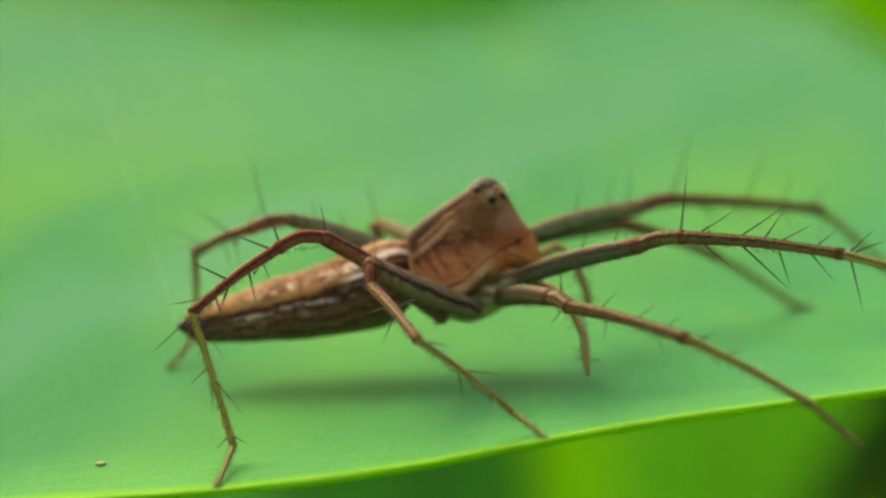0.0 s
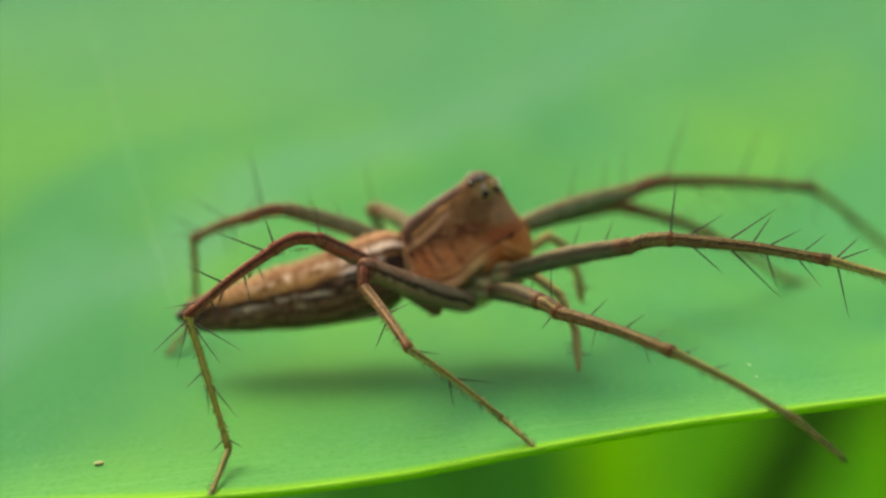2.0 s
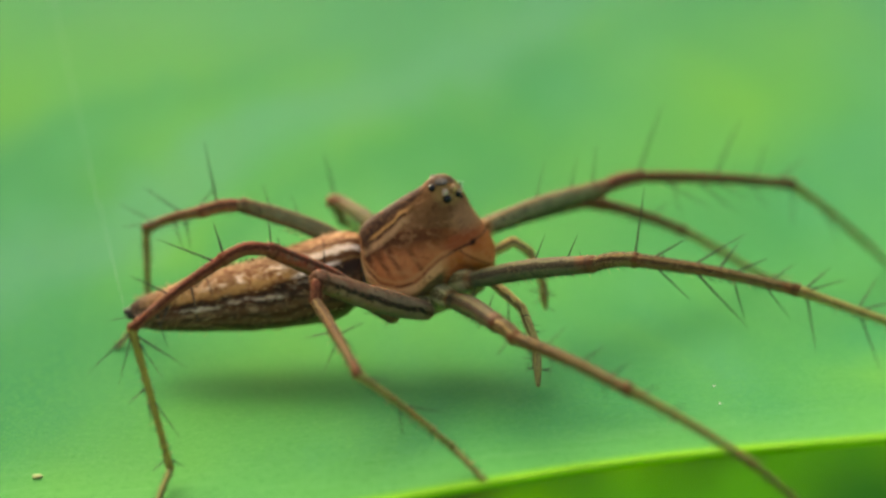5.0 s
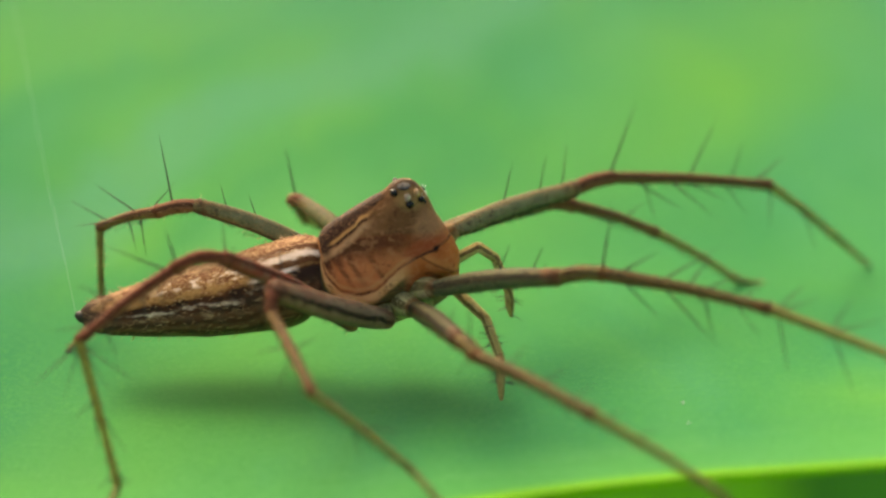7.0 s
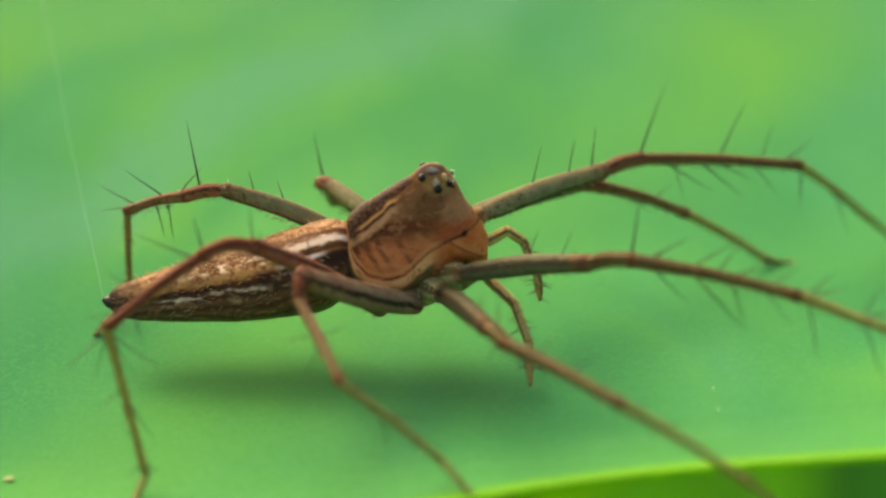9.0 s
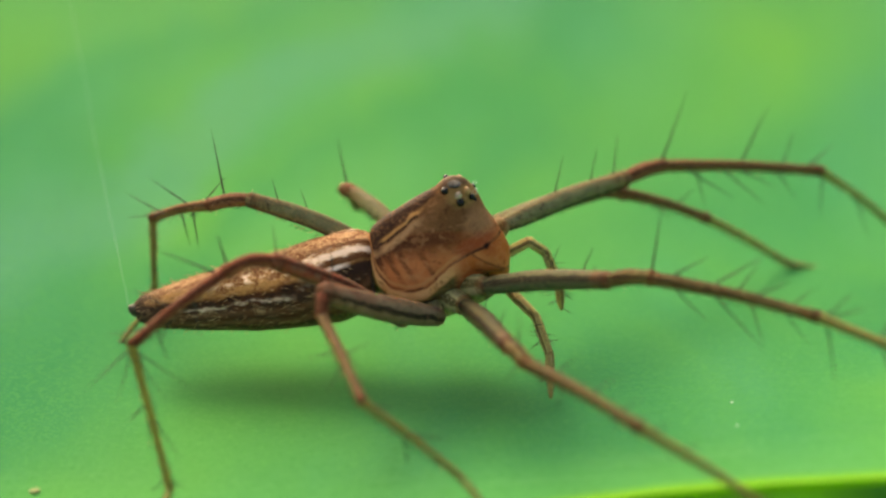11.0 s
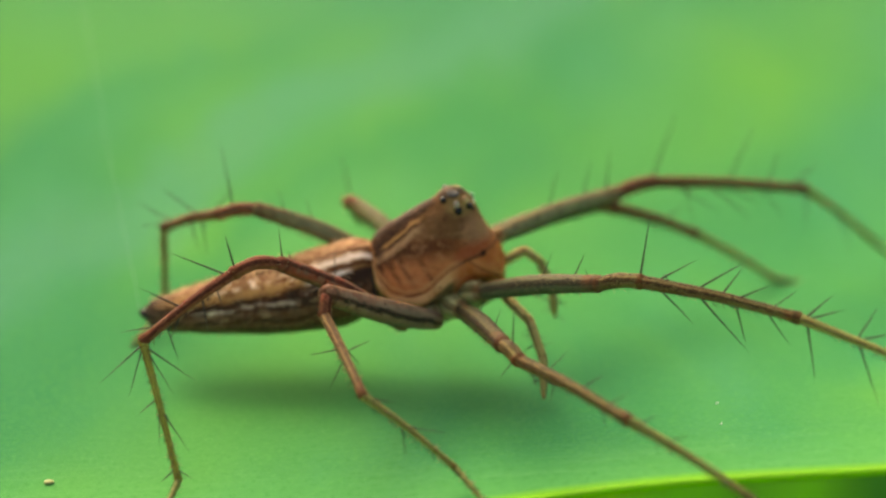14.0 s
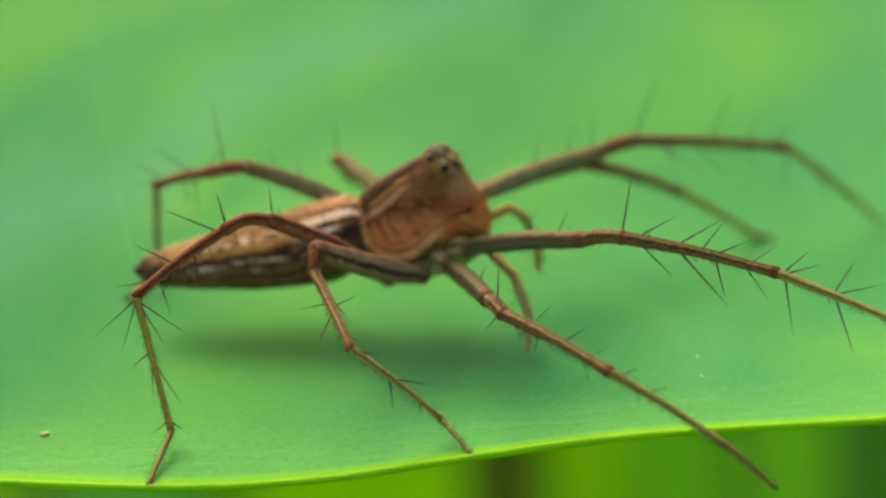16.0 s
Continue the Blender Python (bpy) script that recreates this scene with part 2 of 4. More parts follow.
    c = k.mix(k.math("MULTIPLY", tail, k.window(h, 0.05, 0.08, 0.11, 0.16)), c, (0.45, 0.185, 0.065))
    face = k.math("MULTIPLY", k.math("SUBTRACT", 1.0, tail), k.window(h, -3.0, -2.9, -0.03, 0.02))
    c = k.mix(face, c, k.ramp(cloud, [(0.40, (0.310, 0.082, 0.019)), (0.60, (0.380, 0.112, 0.028))]))
    facet = k.math("SUBTRACT", z, k.math("SUBTRACT", 3.10, k.math("MULTIPLY", x, 0.70)))
    c = k.mix(k.math("MULTIPLY", face, k.window(facet, -0.03, 0.0, 0.02, 0.16)), c, (0.43, 0.155, 0.044))
    c = k.mix(k.math("MULTIPLY", face, k.window(facet, -0.10, -0.06, -0.04, -0.02)), c, (0.20, 0.070, 0.024))
    deep = k.ramp(k.noise(1.6, 2.0), [(0.40, 0.5), (0.56, 1.0)])
    c = k.mix(k.math("MULTIPLY", deep, k.window(h, -0.035, -0.010, 0.018, 0.055)), c, (0.050, 0.018, 0.009))
    # golden skin round the eyes, blackish crown
    flat = k.add("ShaderNodeCombineXYZ")
    k.link(x, flat.inputs[0])
    k.link(z, flat.inputs[2])

    def away(px, pz):
        m = k.add("ShaderNodeVectorMath", operation="DISTANCE")
        k.link(flat.outputs[0], m.inputs[0])
        m.inputs[1].default_value = (px, 0.0, pz)
        return m.outputs["Value"]

    c = k.mix(k.ramp(k.math("ADD", away(0.52, 3.90), wob), [(0.18, 0.85), (0.42, 0.0)]), c, (0.36, 0.215, 0.075))
    crown = k.ramp(k.math("ADD", k.math("SUBTRACT", z, 3.5), wob), [(0.46, 0.0), (0.56, 1.0)])
    c = k.mix(k.math("MULTIPLY", crown, 0.8), c, (0.07, 0.055, 0.040))
    # fine wear
    c = k.mix(k.ramp(mott, [(0.36, 0.6), (0.45, 0.0)]), c, (0.07, 0.026, 0.010))
    c = k.mix(k.ramp(mott, [(0.54, 0.0), (0.64, 0.26)]), c, (0.54, 0.25, 0.105))
    c = k.mix(k.ramp(fine, [(0.50, 0.0), (0.62, 0.15)]), c, (0.40, 0.17, 0.07))
    c = k.mix(k.ramp(away(1.0, 2.69), [(0.04, 0.95), (0.085, 0.0)]), c, (0.02, 0.010, 0.006))
    return k.done(c, k.ramp(mott, [(0.3, 0.30), (0.7, 0.46)]), k.mix(0.6, fine, mott), 0.05, 0.08, Specular_IOR_Level=0.025)


def abdomen_material():
    """Tan back with frosted hairs, white shoulder stripe, dark brown flank with silvery streaks, belly tinted with
    green light off the leaf.
    """
    k = Nodes("abdomen_skin")
    u, v = k.uv()          # u: 0 at the waist, 1 at the tip; v: 0 belly, 1 back
    n = k.noise(1.3, 4.0, 0.6, k.stretched(0.8, 1.0, 1.0))
    hair = k.noise(6.5, 5.0, 0.75, k.stretched(0.25, 1.0, 1.0))
    fleck = k.noise(5.0, 4.0, 0.7, k.stretched(0.7, 1.0, 1.0))
    fine = k.noise(16.0, 4.0, 0.75)
    vv = k.math("ADD", v, k.math("MULTIPLY", k.math("SUBTRACT", n, 0.5), 0.20))
    vv = k.math("ADD", vv, k.math("MULTIPLY", k.math("SUBTRACT", hair, 0.5), 0.10))
    # the lowest, green stops put the leaf's bounced light into the belly colour
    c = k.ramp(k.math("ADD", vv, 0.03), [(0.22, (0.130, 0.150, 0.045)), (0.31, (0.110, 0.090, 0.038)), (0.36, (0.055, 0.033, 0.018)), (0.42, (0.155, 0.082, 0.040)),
                    (0.47, (0.055, 0.030, 0.017)), (0.54, (0.140, 0.070, 0.036)), (0.58, (0.056, 0.030, 0.017)), (0.64, (0.044, 0.024, 0.014)),
                    (0.695, (0.026, 0.014, 0.008)), (0.715, (0.14, 0.062, 0.020)), (0.745, (0.31, 0.160, 0.050)), (0.85, (0.27, 0.138, 0.047)), (0.91, (0.16, 0.076, 0.033)), (0.97, (0.25, 0.135, 0.064))])
    c = k.mix(k.math("MULTIPLY", k.ramp(hair, [(0.57, 0.0), (0.64, 0.7)]), k.ramp(v, [(0.28, 0.0), (0.36, 1.0), (0.56, 1.0), (0.60, 0.0)])), c, (0.42, 0.26, 0.14))
    # wavy cream streaks one behind the other
    for at, u0, u1 in ((0.640, 0.20, 0.31), (0.600, 0.34, 0.60), (0.580, 0.60, 0.84)):
        there = k.ramp(u, [(u0 - 0.02, 0.0), (u0 + 0.05, 1.0), (u1 - 0.05, 1.0), (u1 + 0.02, 0.0)])
        line = k.ramp(vv, [(at - 0.022, 0.0), (at - 0.008, 1.0), (at + 0.008, 1.0), (at + 0.022, 0.0)])
        torn = k.ramp(hair, [(0.44, 0.10), (0.52, 1.0)])
        c = k.mix(k.math("MULTIPLY", k.math("MULTIPLY", there, line), torn), c, (0.66, 0.48, 0.33))
    c = k.mix(k.math("MULTIPLY", k.ramp(fleck, [(0.46, 0.9), (0.50, 0.0)]), k.ramp(v, [(0.68, 0.4), (0.76, 1.0)])), c, (0.12, 0.040, 0.013))
    c = k.mix(k.math("MULTIPLY", k.ramp(fine, [(0.53, 0.0), (0.60, 0.60)]), k.ramp(v, [(0.70, 0.0), (0.78, 1.0)])), c, (0.66, 0.42, 0.20))
    frost = k.ramp(vv, [(0.75, 0.0), (0.79, 1.0), (0.85, 1.0), (0.88, 0.0)])
    c = k.mix(k.math("MULTIPLY", frost, k.math("MULTIPLY", k.ramp(u, [(0.25, 1.0), (0.62, 0.6), (0.75, 0.0)]), k.ramp(fleck, [(0.51, 0.0), (0.56, 0.95)]))), c, (0.858, 0.660, 0.484))
    front = k.ramp(u, [(0.04, 1.0), (0.22, 0.95), (0.36, 0.0)])
    v2 = k.math("ADD", v, k.math("MULTIPLY", k.math("SUBTRACT", hair, 0.5), 0.05))
    for at, tall, tint in ((0.90, 0.035, (0.090, 0.033, 0.012)), (0.755, 0.035, (0.075, 0.027, 0.011)), (0.665, 0.05, (0.034, 0.019, 0.013))):
        c = k.mix(k.math("MULTIPLY", front, k.ramp(v2, [(at - tall, 0.0), (at - tall * 0.5, 0.92), (at + tall * 0.5, 0.92), (at + tall, 0.0)])), c, tint)
    c = k.mix(k.math("MULTIPLY", front, k.ramp(v2, [(0.785, 0.0), (0.80, 0.95), (0.838, 0.95), (0.856, 0.0)])), c, (0.72, 0.54, 0.39))
    c = k.mix(k.math("MULTIPLY", k.ramp(u, [(0.10, 0.0), (0.14, 1.0), (0.26, 1.0), (0.32, 0.0)]), k.ramp(v2, [(0.685, 0.0), (0.70, 0.9), (0.72, 0.9), (0.735, 0.0)])), c, (0.792, 0.616, 0.484))
    tip = k.ramp(u, [(0.86, 0.0), (0.97, 0.9)])
    c = k.mix(tip, c, (0.038, 0.025, 0.017))
    return k.done(c, 0.6, k.mix(0.5, hair, fleck), 0.10, Specular_IOR_Level=0.02)


# in LINES, BOLD and STREAKS the band round 0.75 paints shade on the underside
LINES = [(0.01, 0.0), (0.04, 0.95), (0.13, 0.95), (0.16, 0.0), (0.20, 0.6), (0.30, 0.6), (0.34, 0.0), (0.375, 0.95), (0.45, 0.95), (0.48, 0.0), (0.62, 0.0), (0.68, 0.45), (0.82, 0.45), (0.90, 0.0)]
# a pale streak lies between a bold line and an underside with painted shade
BOLD = [(0.02, 0.0), (0.06, 0.95), (0.11, 0.95), (0.15, 0.0), (0.19, 0.65), (0.33, 0.65), (0.39, 0.0), (0.45, 0.0), (0.475, 1.0), (0.525, 1.0), (0.55, 0.0), (0.66, 0.0), (0.72, 0.45), (0.90, 0.2)]

# three thin lines with pale skin between
STREAKS = [(0.02, 0.0), (0.05, 0.9), (0.11, 0.9), (0.14, 0.0), (0.17, 0.0), (0.20, 0.9), (0.31, 0.9), (0.34, 0.0), (0.37, 0.0), (0.40, 0.9), (0.46, 0.9), (0.49, 0.0), (0.62, 0.0), (0.70, 0.5), (0.85, 0.5), (0.92, 0.0)]
# dark only along the underside
UNDER = [(0.14, 0.0), (0.19, 0.45), (0.33, 0.45), (0.38, 0.0), (0.54, 0.0), (0.57, 0.9), (0.66, 0.9), (0.70, 0.3), (0.80, 0.3), (0.84, 0.9), (0.93, 0.9), (0.96, 0.0)]


def leg_material(name, near, far, line, turn=(0.45, 0.65), rough=0.5, red=0.55, lines=LINES):
    """Horn-like limb whose colour changes along it, with dark lines, blotches and dark joints; u runs along the limb and v round it."""
    k = Nodes(name)
    u, v = k.uv()
    n = k.noise(2.6, 4.0, 0.65, warp=0.4)
    blot = k.noise(6.0, 4.0, 0.7)
    fine = k.noise(20.0, 4.0, 0.7)
    uu = k.math("ADD", u, k.math("MULTIPLY", k.math("SUBTRACT", n, 0.5), 0.5))
    c = k.mix(k.ramp(uu, [(turn[0], 0.0), (turn[1], 1.0)]), near, far)
    c = k.mix(k.ramp(n, [(0.46, 0.0), (0.56, 0.7)]), c, tuple(x * 1.35 for x in near))
    vv = k.math("ADD", v, k.math("MULTIPLY", k.math("SUBTRACT", n, 0.5), 0.12))
    band = k.ramp(vv, lines)
    # paler streaks beside the dark lines, on either flank
    for at in (0.155, 0.53):
        pale = k.window(vv, at - 0.02, at + 0.02, at + 0.07, at + 0.11)
        c = k.mix(k.math("MULTIPLY", pale, 0.38), c, tuple(min(1.0, 1.5 * x + 0.01) for x in far))
    c = k.mix(band, c, line)
    c = k.mix(k.ramp(blot, [(0.36, 0.8), (0.42, 0.0)]), c, line)
    c = k.mix(k.ramp(fine, [(0.52, 0.0), (0.62, 0.35)]), c, tuple(min(1.0, x * 2.2 + 0.01) for x in far))
    joint = k.ramp(uu, [(0.0, red * 0.8), (0.08, 0.0), (0.86, 0.0), (0.97, red)])
    c = k.mix(joint, c, (0.175, 0.052, 0.018))
    c = k.mix(k.ramp(u, [(0.0, 0.0), (0.93, 0.0), (0.965, 0.6), (1.0, 0.2)]), c, line)
    return k.done(c, rough, k.mix(0.5, fine, blot), 0.05, 0.12, Specular_IOR_Level=0.025)


def plain_material(name, a, b, rough, scale=6.0, **more):
    k = Nodes(name)
    n = k.noise(scale, 4.0, 0.6)
    return k.done(k.ramp(n, [(0.3, a), (0.7, b)]), rough, n, 0.01, **more)


LEAF = leaf_material()
RIM = plant_material("leaf_rim", (0.200, 0.55, 0.010), (0.260, 0.62, 0.016), 0.55)
CARAPACE = carapace_material()
ABDOMEN = abdomen_material()
COXA = leg_material("coxa_olive", (0.300, 0.280, 0.105), (0.310, 0.250, 0.115), (0.085, 0.066, 0.022))
FEMUR = leg_material("femur_grey_brown", (0.083, 0.090, 0.041), (0.114, 0.084, 0.036), (0.042, 0.034, 0.019), (0.72, 1.05))
FEMUR_BOLD = leg_material("femur_bold_lined", (0.175, 0.122, 0.070), (0.200, 0.092, 0.054), (0.034, 0.022, 0.014), (0.35, 0.75), lines=BOLD, red=0.35)
# far femora: paler grey copy with the light on their side put into it
FEMUR_SIDE_LIT = leg_material("femur_grey_side_lit", (0.131, 0.130, 0.060), (0.155, 0.099, 0.038), (0.040, 0.029, 0.017), (0.62, 0.95), red=0.3, lines=UNDER)
FAR_KNEE = leg_material("leg_brown_knee", (0.170, 0.070, 0.033), (0.165, 0.078, 0.034), (0.070, 0.028, 0.014), red=0.3)
FEMUR_DARK = leg_material("femur_dark_olive", (0.045, 0.050, 0.020), (0.076, 0.055, 0.022), (0.014, 0.011, 0.007), (0.55, 0.90), red=0.35)
RUST = leg_material("leg_rust", (0.165, 0.087, 0.034), (0.160, 0.095, 0.034), (0.060, 0.027, 0.013))
PALP = leg_material("palp_amber", (0.430, 0.305, 0.115), (0.390, 0.310, 0.095), (0.120, 0.080, 0.030), red=0.2)
FEMUR_RED = leg_material("femur_grey_to_red", (0.125, 0.098, 0.062), (0.235, 0.054, 0.027), (0.045, 0.020, 0.011), (0.30, 0.50), red=0.3)
RED = leg_material("leg_red_brown", (0.178, 0.052, 0.026), (0.174, 0.064, 0.029), (0.060, 0.017, 0.009))
TIBIA = leg_material("leg_amber", (0.125, 0.072, 0.027), (0.160, 0.129, 0.040), (0.036, 0.020, 0.009), lines=STREAKS)
TAWNY = leg_material("leg_tawny", (0.165, 0.089, 0.036), (0.185, 0.125, 0.045), (0.045, 0.022, 0.010), lines=STREAKS)
META = leg_material("leg_brown_olive", (0.257, 0.246, 0.065), (0.247, 0.241, 0.065), (0.105, 0.082, 0.024), red=0.2)
OLIVE = leg_material("leg_olive", (0.300, 0.290, 0.045), (0.280, 0.260, 0.045), (0.120, 0.098, 0.020), red=0.2)
TARSUS = leg_material("tarsus_brown", (0.228, 0.239, 0.060), (0.195, 0.188, 0.050), (0.060, 0.046, 0.016), red=0.0)
SPINE = plain_material("spine_black", (0.020, 0.017, 0.011), (0.044, 0.034, 0.022), 0.5, Specular_IOR_Level=0.15)
EYE = plain_material("eye_black", (0.004, 0.004, 0.004), (0.008, 0.007, 0.006), 0.10, Specular_IOR_Level=0.22)
EYEPATCH = plain_material("eye_field_grey", (0.24, 0.15, 0.09), (0.55, 0.42, 0.30), 0.6, 9.0, Specular_IOR_Level=0.05)
BROW = plain_material("brow_tan", (0.30, 0.15, 0.05), (0.50, 0.28, 0.11), 0.5, 9.0)
CROWN = plain_material("crown_black", (0.018, 0.016, 0.014), (0.16, 0.14, 0.12), 0.7, 9.0, Specular_IOR_Level=0.0)
HAIR = plain_material("pale_hair", (0.30, 0.15, 0.05), (0.55, 0.33, 0.15), 0.5)
SILK = plain_material("silk", (0.26, 0.40, 0.26), (0.42, 0.5, 0.42), 0.5)
GRAIN = plain_material("pale_grain", (0.45, 0.52, 0.42), (0.6, 0.64, 0.55), 0.3)
SPECK = plain_material("crumb", (0.19, 0.25, 0.055), (0.27, 0.29, 0.08), 0.7, 9.0)


# ---- building ----
def part(name, bm, material, parent, label="", smooth=True):
    me = bpy.data.meshes.new(name)
    for f in bm.faces:
        f.smooth = smooth
    bm.to_mesh(me)
    bm.free()
    me.materials.append(material)
    ob = new(name, me)
    ob.parent = parent
    if label:
        tagged(ob, label)
    return ob


def ring_mesh(rings, closed=True):
    """A skin over rings of equally many points (mm), with the layer "skin": u along, v from each ring's own values."""
    bm = bmesh.new()
    lay = bm.loops.layers.uv.new("skin")
    made = []
    for u, pts in rings:
        made.append((u, [(bm.verts.new(Vector(p) * MM), v) for p, v in pts]))
    for (ua, a), (ub, b) in zip(made, made[1:]):
        for i in range(len(a)):
            j = (i + 1) % len(a)
            f = bm.faces.new((a[i][0], a[j][0], b[j][0], b[i][0]))
            wrap = 1.0 if (a[j][1] == 0.0 and a[i][1] > 0.9) else a[j][1]
            for lp, uv in zip(f.loops, ((ua, a[i][1]), (ua, wrap), (ub, wrap), (ub, b[i][1]))):
                lp[lay].uv = uv
    if closed:
        for (u, r), flip in ((made[0], True), (made[-1], False)):
            mid = sum((v.co for v, _ in r), Vector()) / len(r)
            c = bm.verts.new(mid)
            for i in range(len(r)):
                j = (i + 1) % len(r)
                f = bm.faces.new((r[j][0], r[i][0], c) if flip else (r[i][0], r[j][0], c))
                for lp in f.loops:
                    lp[lay].uv = (u, 0.5)
    bmesh.ops.recalc_face_normals(bm, faces=bm.faces)
    return bm


def hermite(table, x):
    """Smooth value from a short table of (x, value...) rows."""
    for a, b in zip(table, table[1:]):
        if x <= b[0]:
            s = (x - a[0]) / (b[0] - a[0])
            s = min(max(s, 0), 1)
            i = table.index(a)
            p, q = table[max(i - 1, 0)], table[min(i + 2, len(table) - 1)]
            out = []
            for k in range(1, len(a)):
                w = b[0] - a[0]
                m0 = (b[k] - p[k]) / max(b[0] - p[0], 1e-6) * w
                m1 = (q[k] - a[k]) / max(q[0] - a[0], 1e-6) * w
                out.append((2 * s**3 - 3 * s**2 + 1) * a[k] + (s**3 - 2 * s**2 + s) * m0 + (3 * s**2 - 2 * s**3) * b[k] + (s**3 - s**2) * m1)
            return out
    return list(table[-1][1:])


def body_skin(table, steps, around=36, power=2.0, narrow=0.0, keel=0.5, under=2.0):
    """A body of mirror-like halves: rows of x, mid y, top z, bottom z, half width. v is 0 under the belly and 1 on the back.
    keel: how high the widest line lies; under: how square the underside is."""
    rings = []
    x0, x1 = table[0][0], table[-1][0]
    for i in range(steps + 1):
        s = 0.5 - 0.5 * math.cos(math.pi * i / steps)
        x = x0 + (x1 - x0) * s
        y, zt, zb, w = hermite(table, x)
        zc = zb + (zt - zb) * keel
        pts = []
        for j in range(around):
            a = 2 * math.pi * j / around - math.pi / 2
            ca, sa = math.cos(a), math.sin(a)
            ex, h = (2.0 / power, zt - zc) if sa > 0 else (2.0 / under, zc - zb)
            px = math.copysign(abs(ca) ** ex, ca) * w * (1 - narrow * max(0.0, sa))
            pz = math.copysign(abs(sa) ** ex, sa) * h
            pts.append(((x, y + px, zc + pz), 1 - abs(1 - 2 * j / around)))
        rings.append((s, pts))
    return rings


def lumpy(bm, amount, scale):
    """Push the skin out and in a little, for an uneven living surface (mm)."""
    bm.normal_update()
    for v in bm.verts:
        p = v.co / MM
        v.co += v.normal * amount * MM * (noise.noise(p * scale) + 0.5 * noise.noise(p * scale * 2.7))
    return bm


def limb(points, radii, around=12, per=6, bulge=0.0):
    """A tapering limb segment along a gently bent line of points (mm)."""
    pts = [Vector(p) for p in points]
    path = []
    for i in range(len(pts) - 1):
        p0, p1, p2, p3 = pts[max(i - 1, 0)], pts[i], pts[i + 1], pts[min(i + 2, len(pts) - 1)]
        for k in range(per):
            s = k / per
            path.append(0.5 * ((2 * p1) + (p2 - p0) * s + (2 * p0 - 5 * p1 + 4 * p2 - p3) * s * s + (3 * p1 - p0 - 3 * p2 + p3) * s**3))
    path.append(pts[-1])
    total = len(path) - 1
    rings = []
    for i, p in enumerate(path):
        s = i / total
        d = (path[min(i + 1, total)] - path[max(i - 1, 0)]).normalized()
        side = d.cross(Vector((0, 0, 1))).normalized()
        up = side.cross(d)
        k = s * (len(radii) - 1)
        a = min(int(k), len(radii) - 2)
        r = radii[a] + (radii[a + 1] - radii[a]) * (k - a)
        r *= 1 + bulge * math.sin(math.pi * s)
        r *= 1 + 0.05 * noise.noise(p * 2.3)
        for off, k in (((-0.62, 0.45), (-0.42, 0.8)) if i == 0 else ()):
            rings.append((s, [(p + d * off * r + (side * math.cos(math.tau * j / around) + up * math.sin(math.tau * j / around)) * r * k, j / around) for j in range(around)]))
        ring = [(p + side * math.cos(2 * math.pi * j / around) * r + up * math.sin(2 * math.pi * j / around) * r, j / around) for j in range(around)]
        rings.append((s, ring))
        for off, k in (((0.42, 0.8), (0.62, 0.45)) if i == total else ()):
            rings.append((s, [(p + d * off * r + (side * math.cos(math.tau * j / around) + up * math.sin(math.tau * j / around)) * r * k, j / around) for j in range(around)]))
    return ring_mesh(rings)


def unit_spine():
    bm = bmesh.new()
    rows = [(0.0, 1.0), (0.35, 0.72), (0.75, 0.36)]
    made = [[bm.verts.new((r * math.cos(math.tau * i / 6) , r * math.sin(math.tau * i / 6), z)) for i in range(6)] for z, r in rows]
    top = bm.verts.new((0, 0, 1))
    for a, b in zip(made, made[1:]):
        for i in range(6):
            bm.faces.new((a[i], a[(i + 1) % 6], b[(i + 1) % 6], b[i]))
    for i in range(6):
        bm.faces.new((made[-1][i], made[-1][(i + 1) % 6], top))
    bm.faces.new(made[0][::-1])
    me = bpy.data.meshes.new("spine")
    for f in bm.faces:
        f.smooth = True
    bm.to_mesh(me)
    bm.free()
    me.materials.append(SPINE)
    return me


SPINE_MESH = unit_spine()


def spine(parent, base, way, length, radius=0.022):
    """One stiff bristle that stands on a limb; base and way in mm."""
    ob = new("spine", SPINE_MESH)
    ob.parent = parent
    q = Vector(way).to_track_quat("Z", "Y")
    ob.matrix_basis = Matrix.LocRotScale(Vector(base) * MM, q, Vector((radius, radius, length)) * MM)
    return ob


# ---- the leaf ----
def leaf_height(x, y):
    """The blade is twisted: it falls away towards the back on one side."""
    return -0.0112 * (x + 8) * 20 * math.tanh((y + 2) / 20) * (1 / (1 + max(0.0, abs(x) - 20) / 40))


EDGE = [(-60, 7.0), (-40, 2.0), (-22, -2.6), (-14, -4.35), (-9.5, -5.25), (-7, -5.85), (-4.6, -6.3), (-2, -6.4), (0.8, -6.02), (3.5, -5.65), (6, -5.5), (9.5, -5.75),
        (14, -6.2), (24, -7.0), (45, -8.0), (80, -9.0)]


REACH = [(-60, 52), (-5, 54), (0, 56), (5, 65), (10, 76), (13, 75), (15, 68), (17, 59), (20, 50), (40, 38), (80, 20)]


def edge_y(x):
    return hermite(EDGE, x)[0]


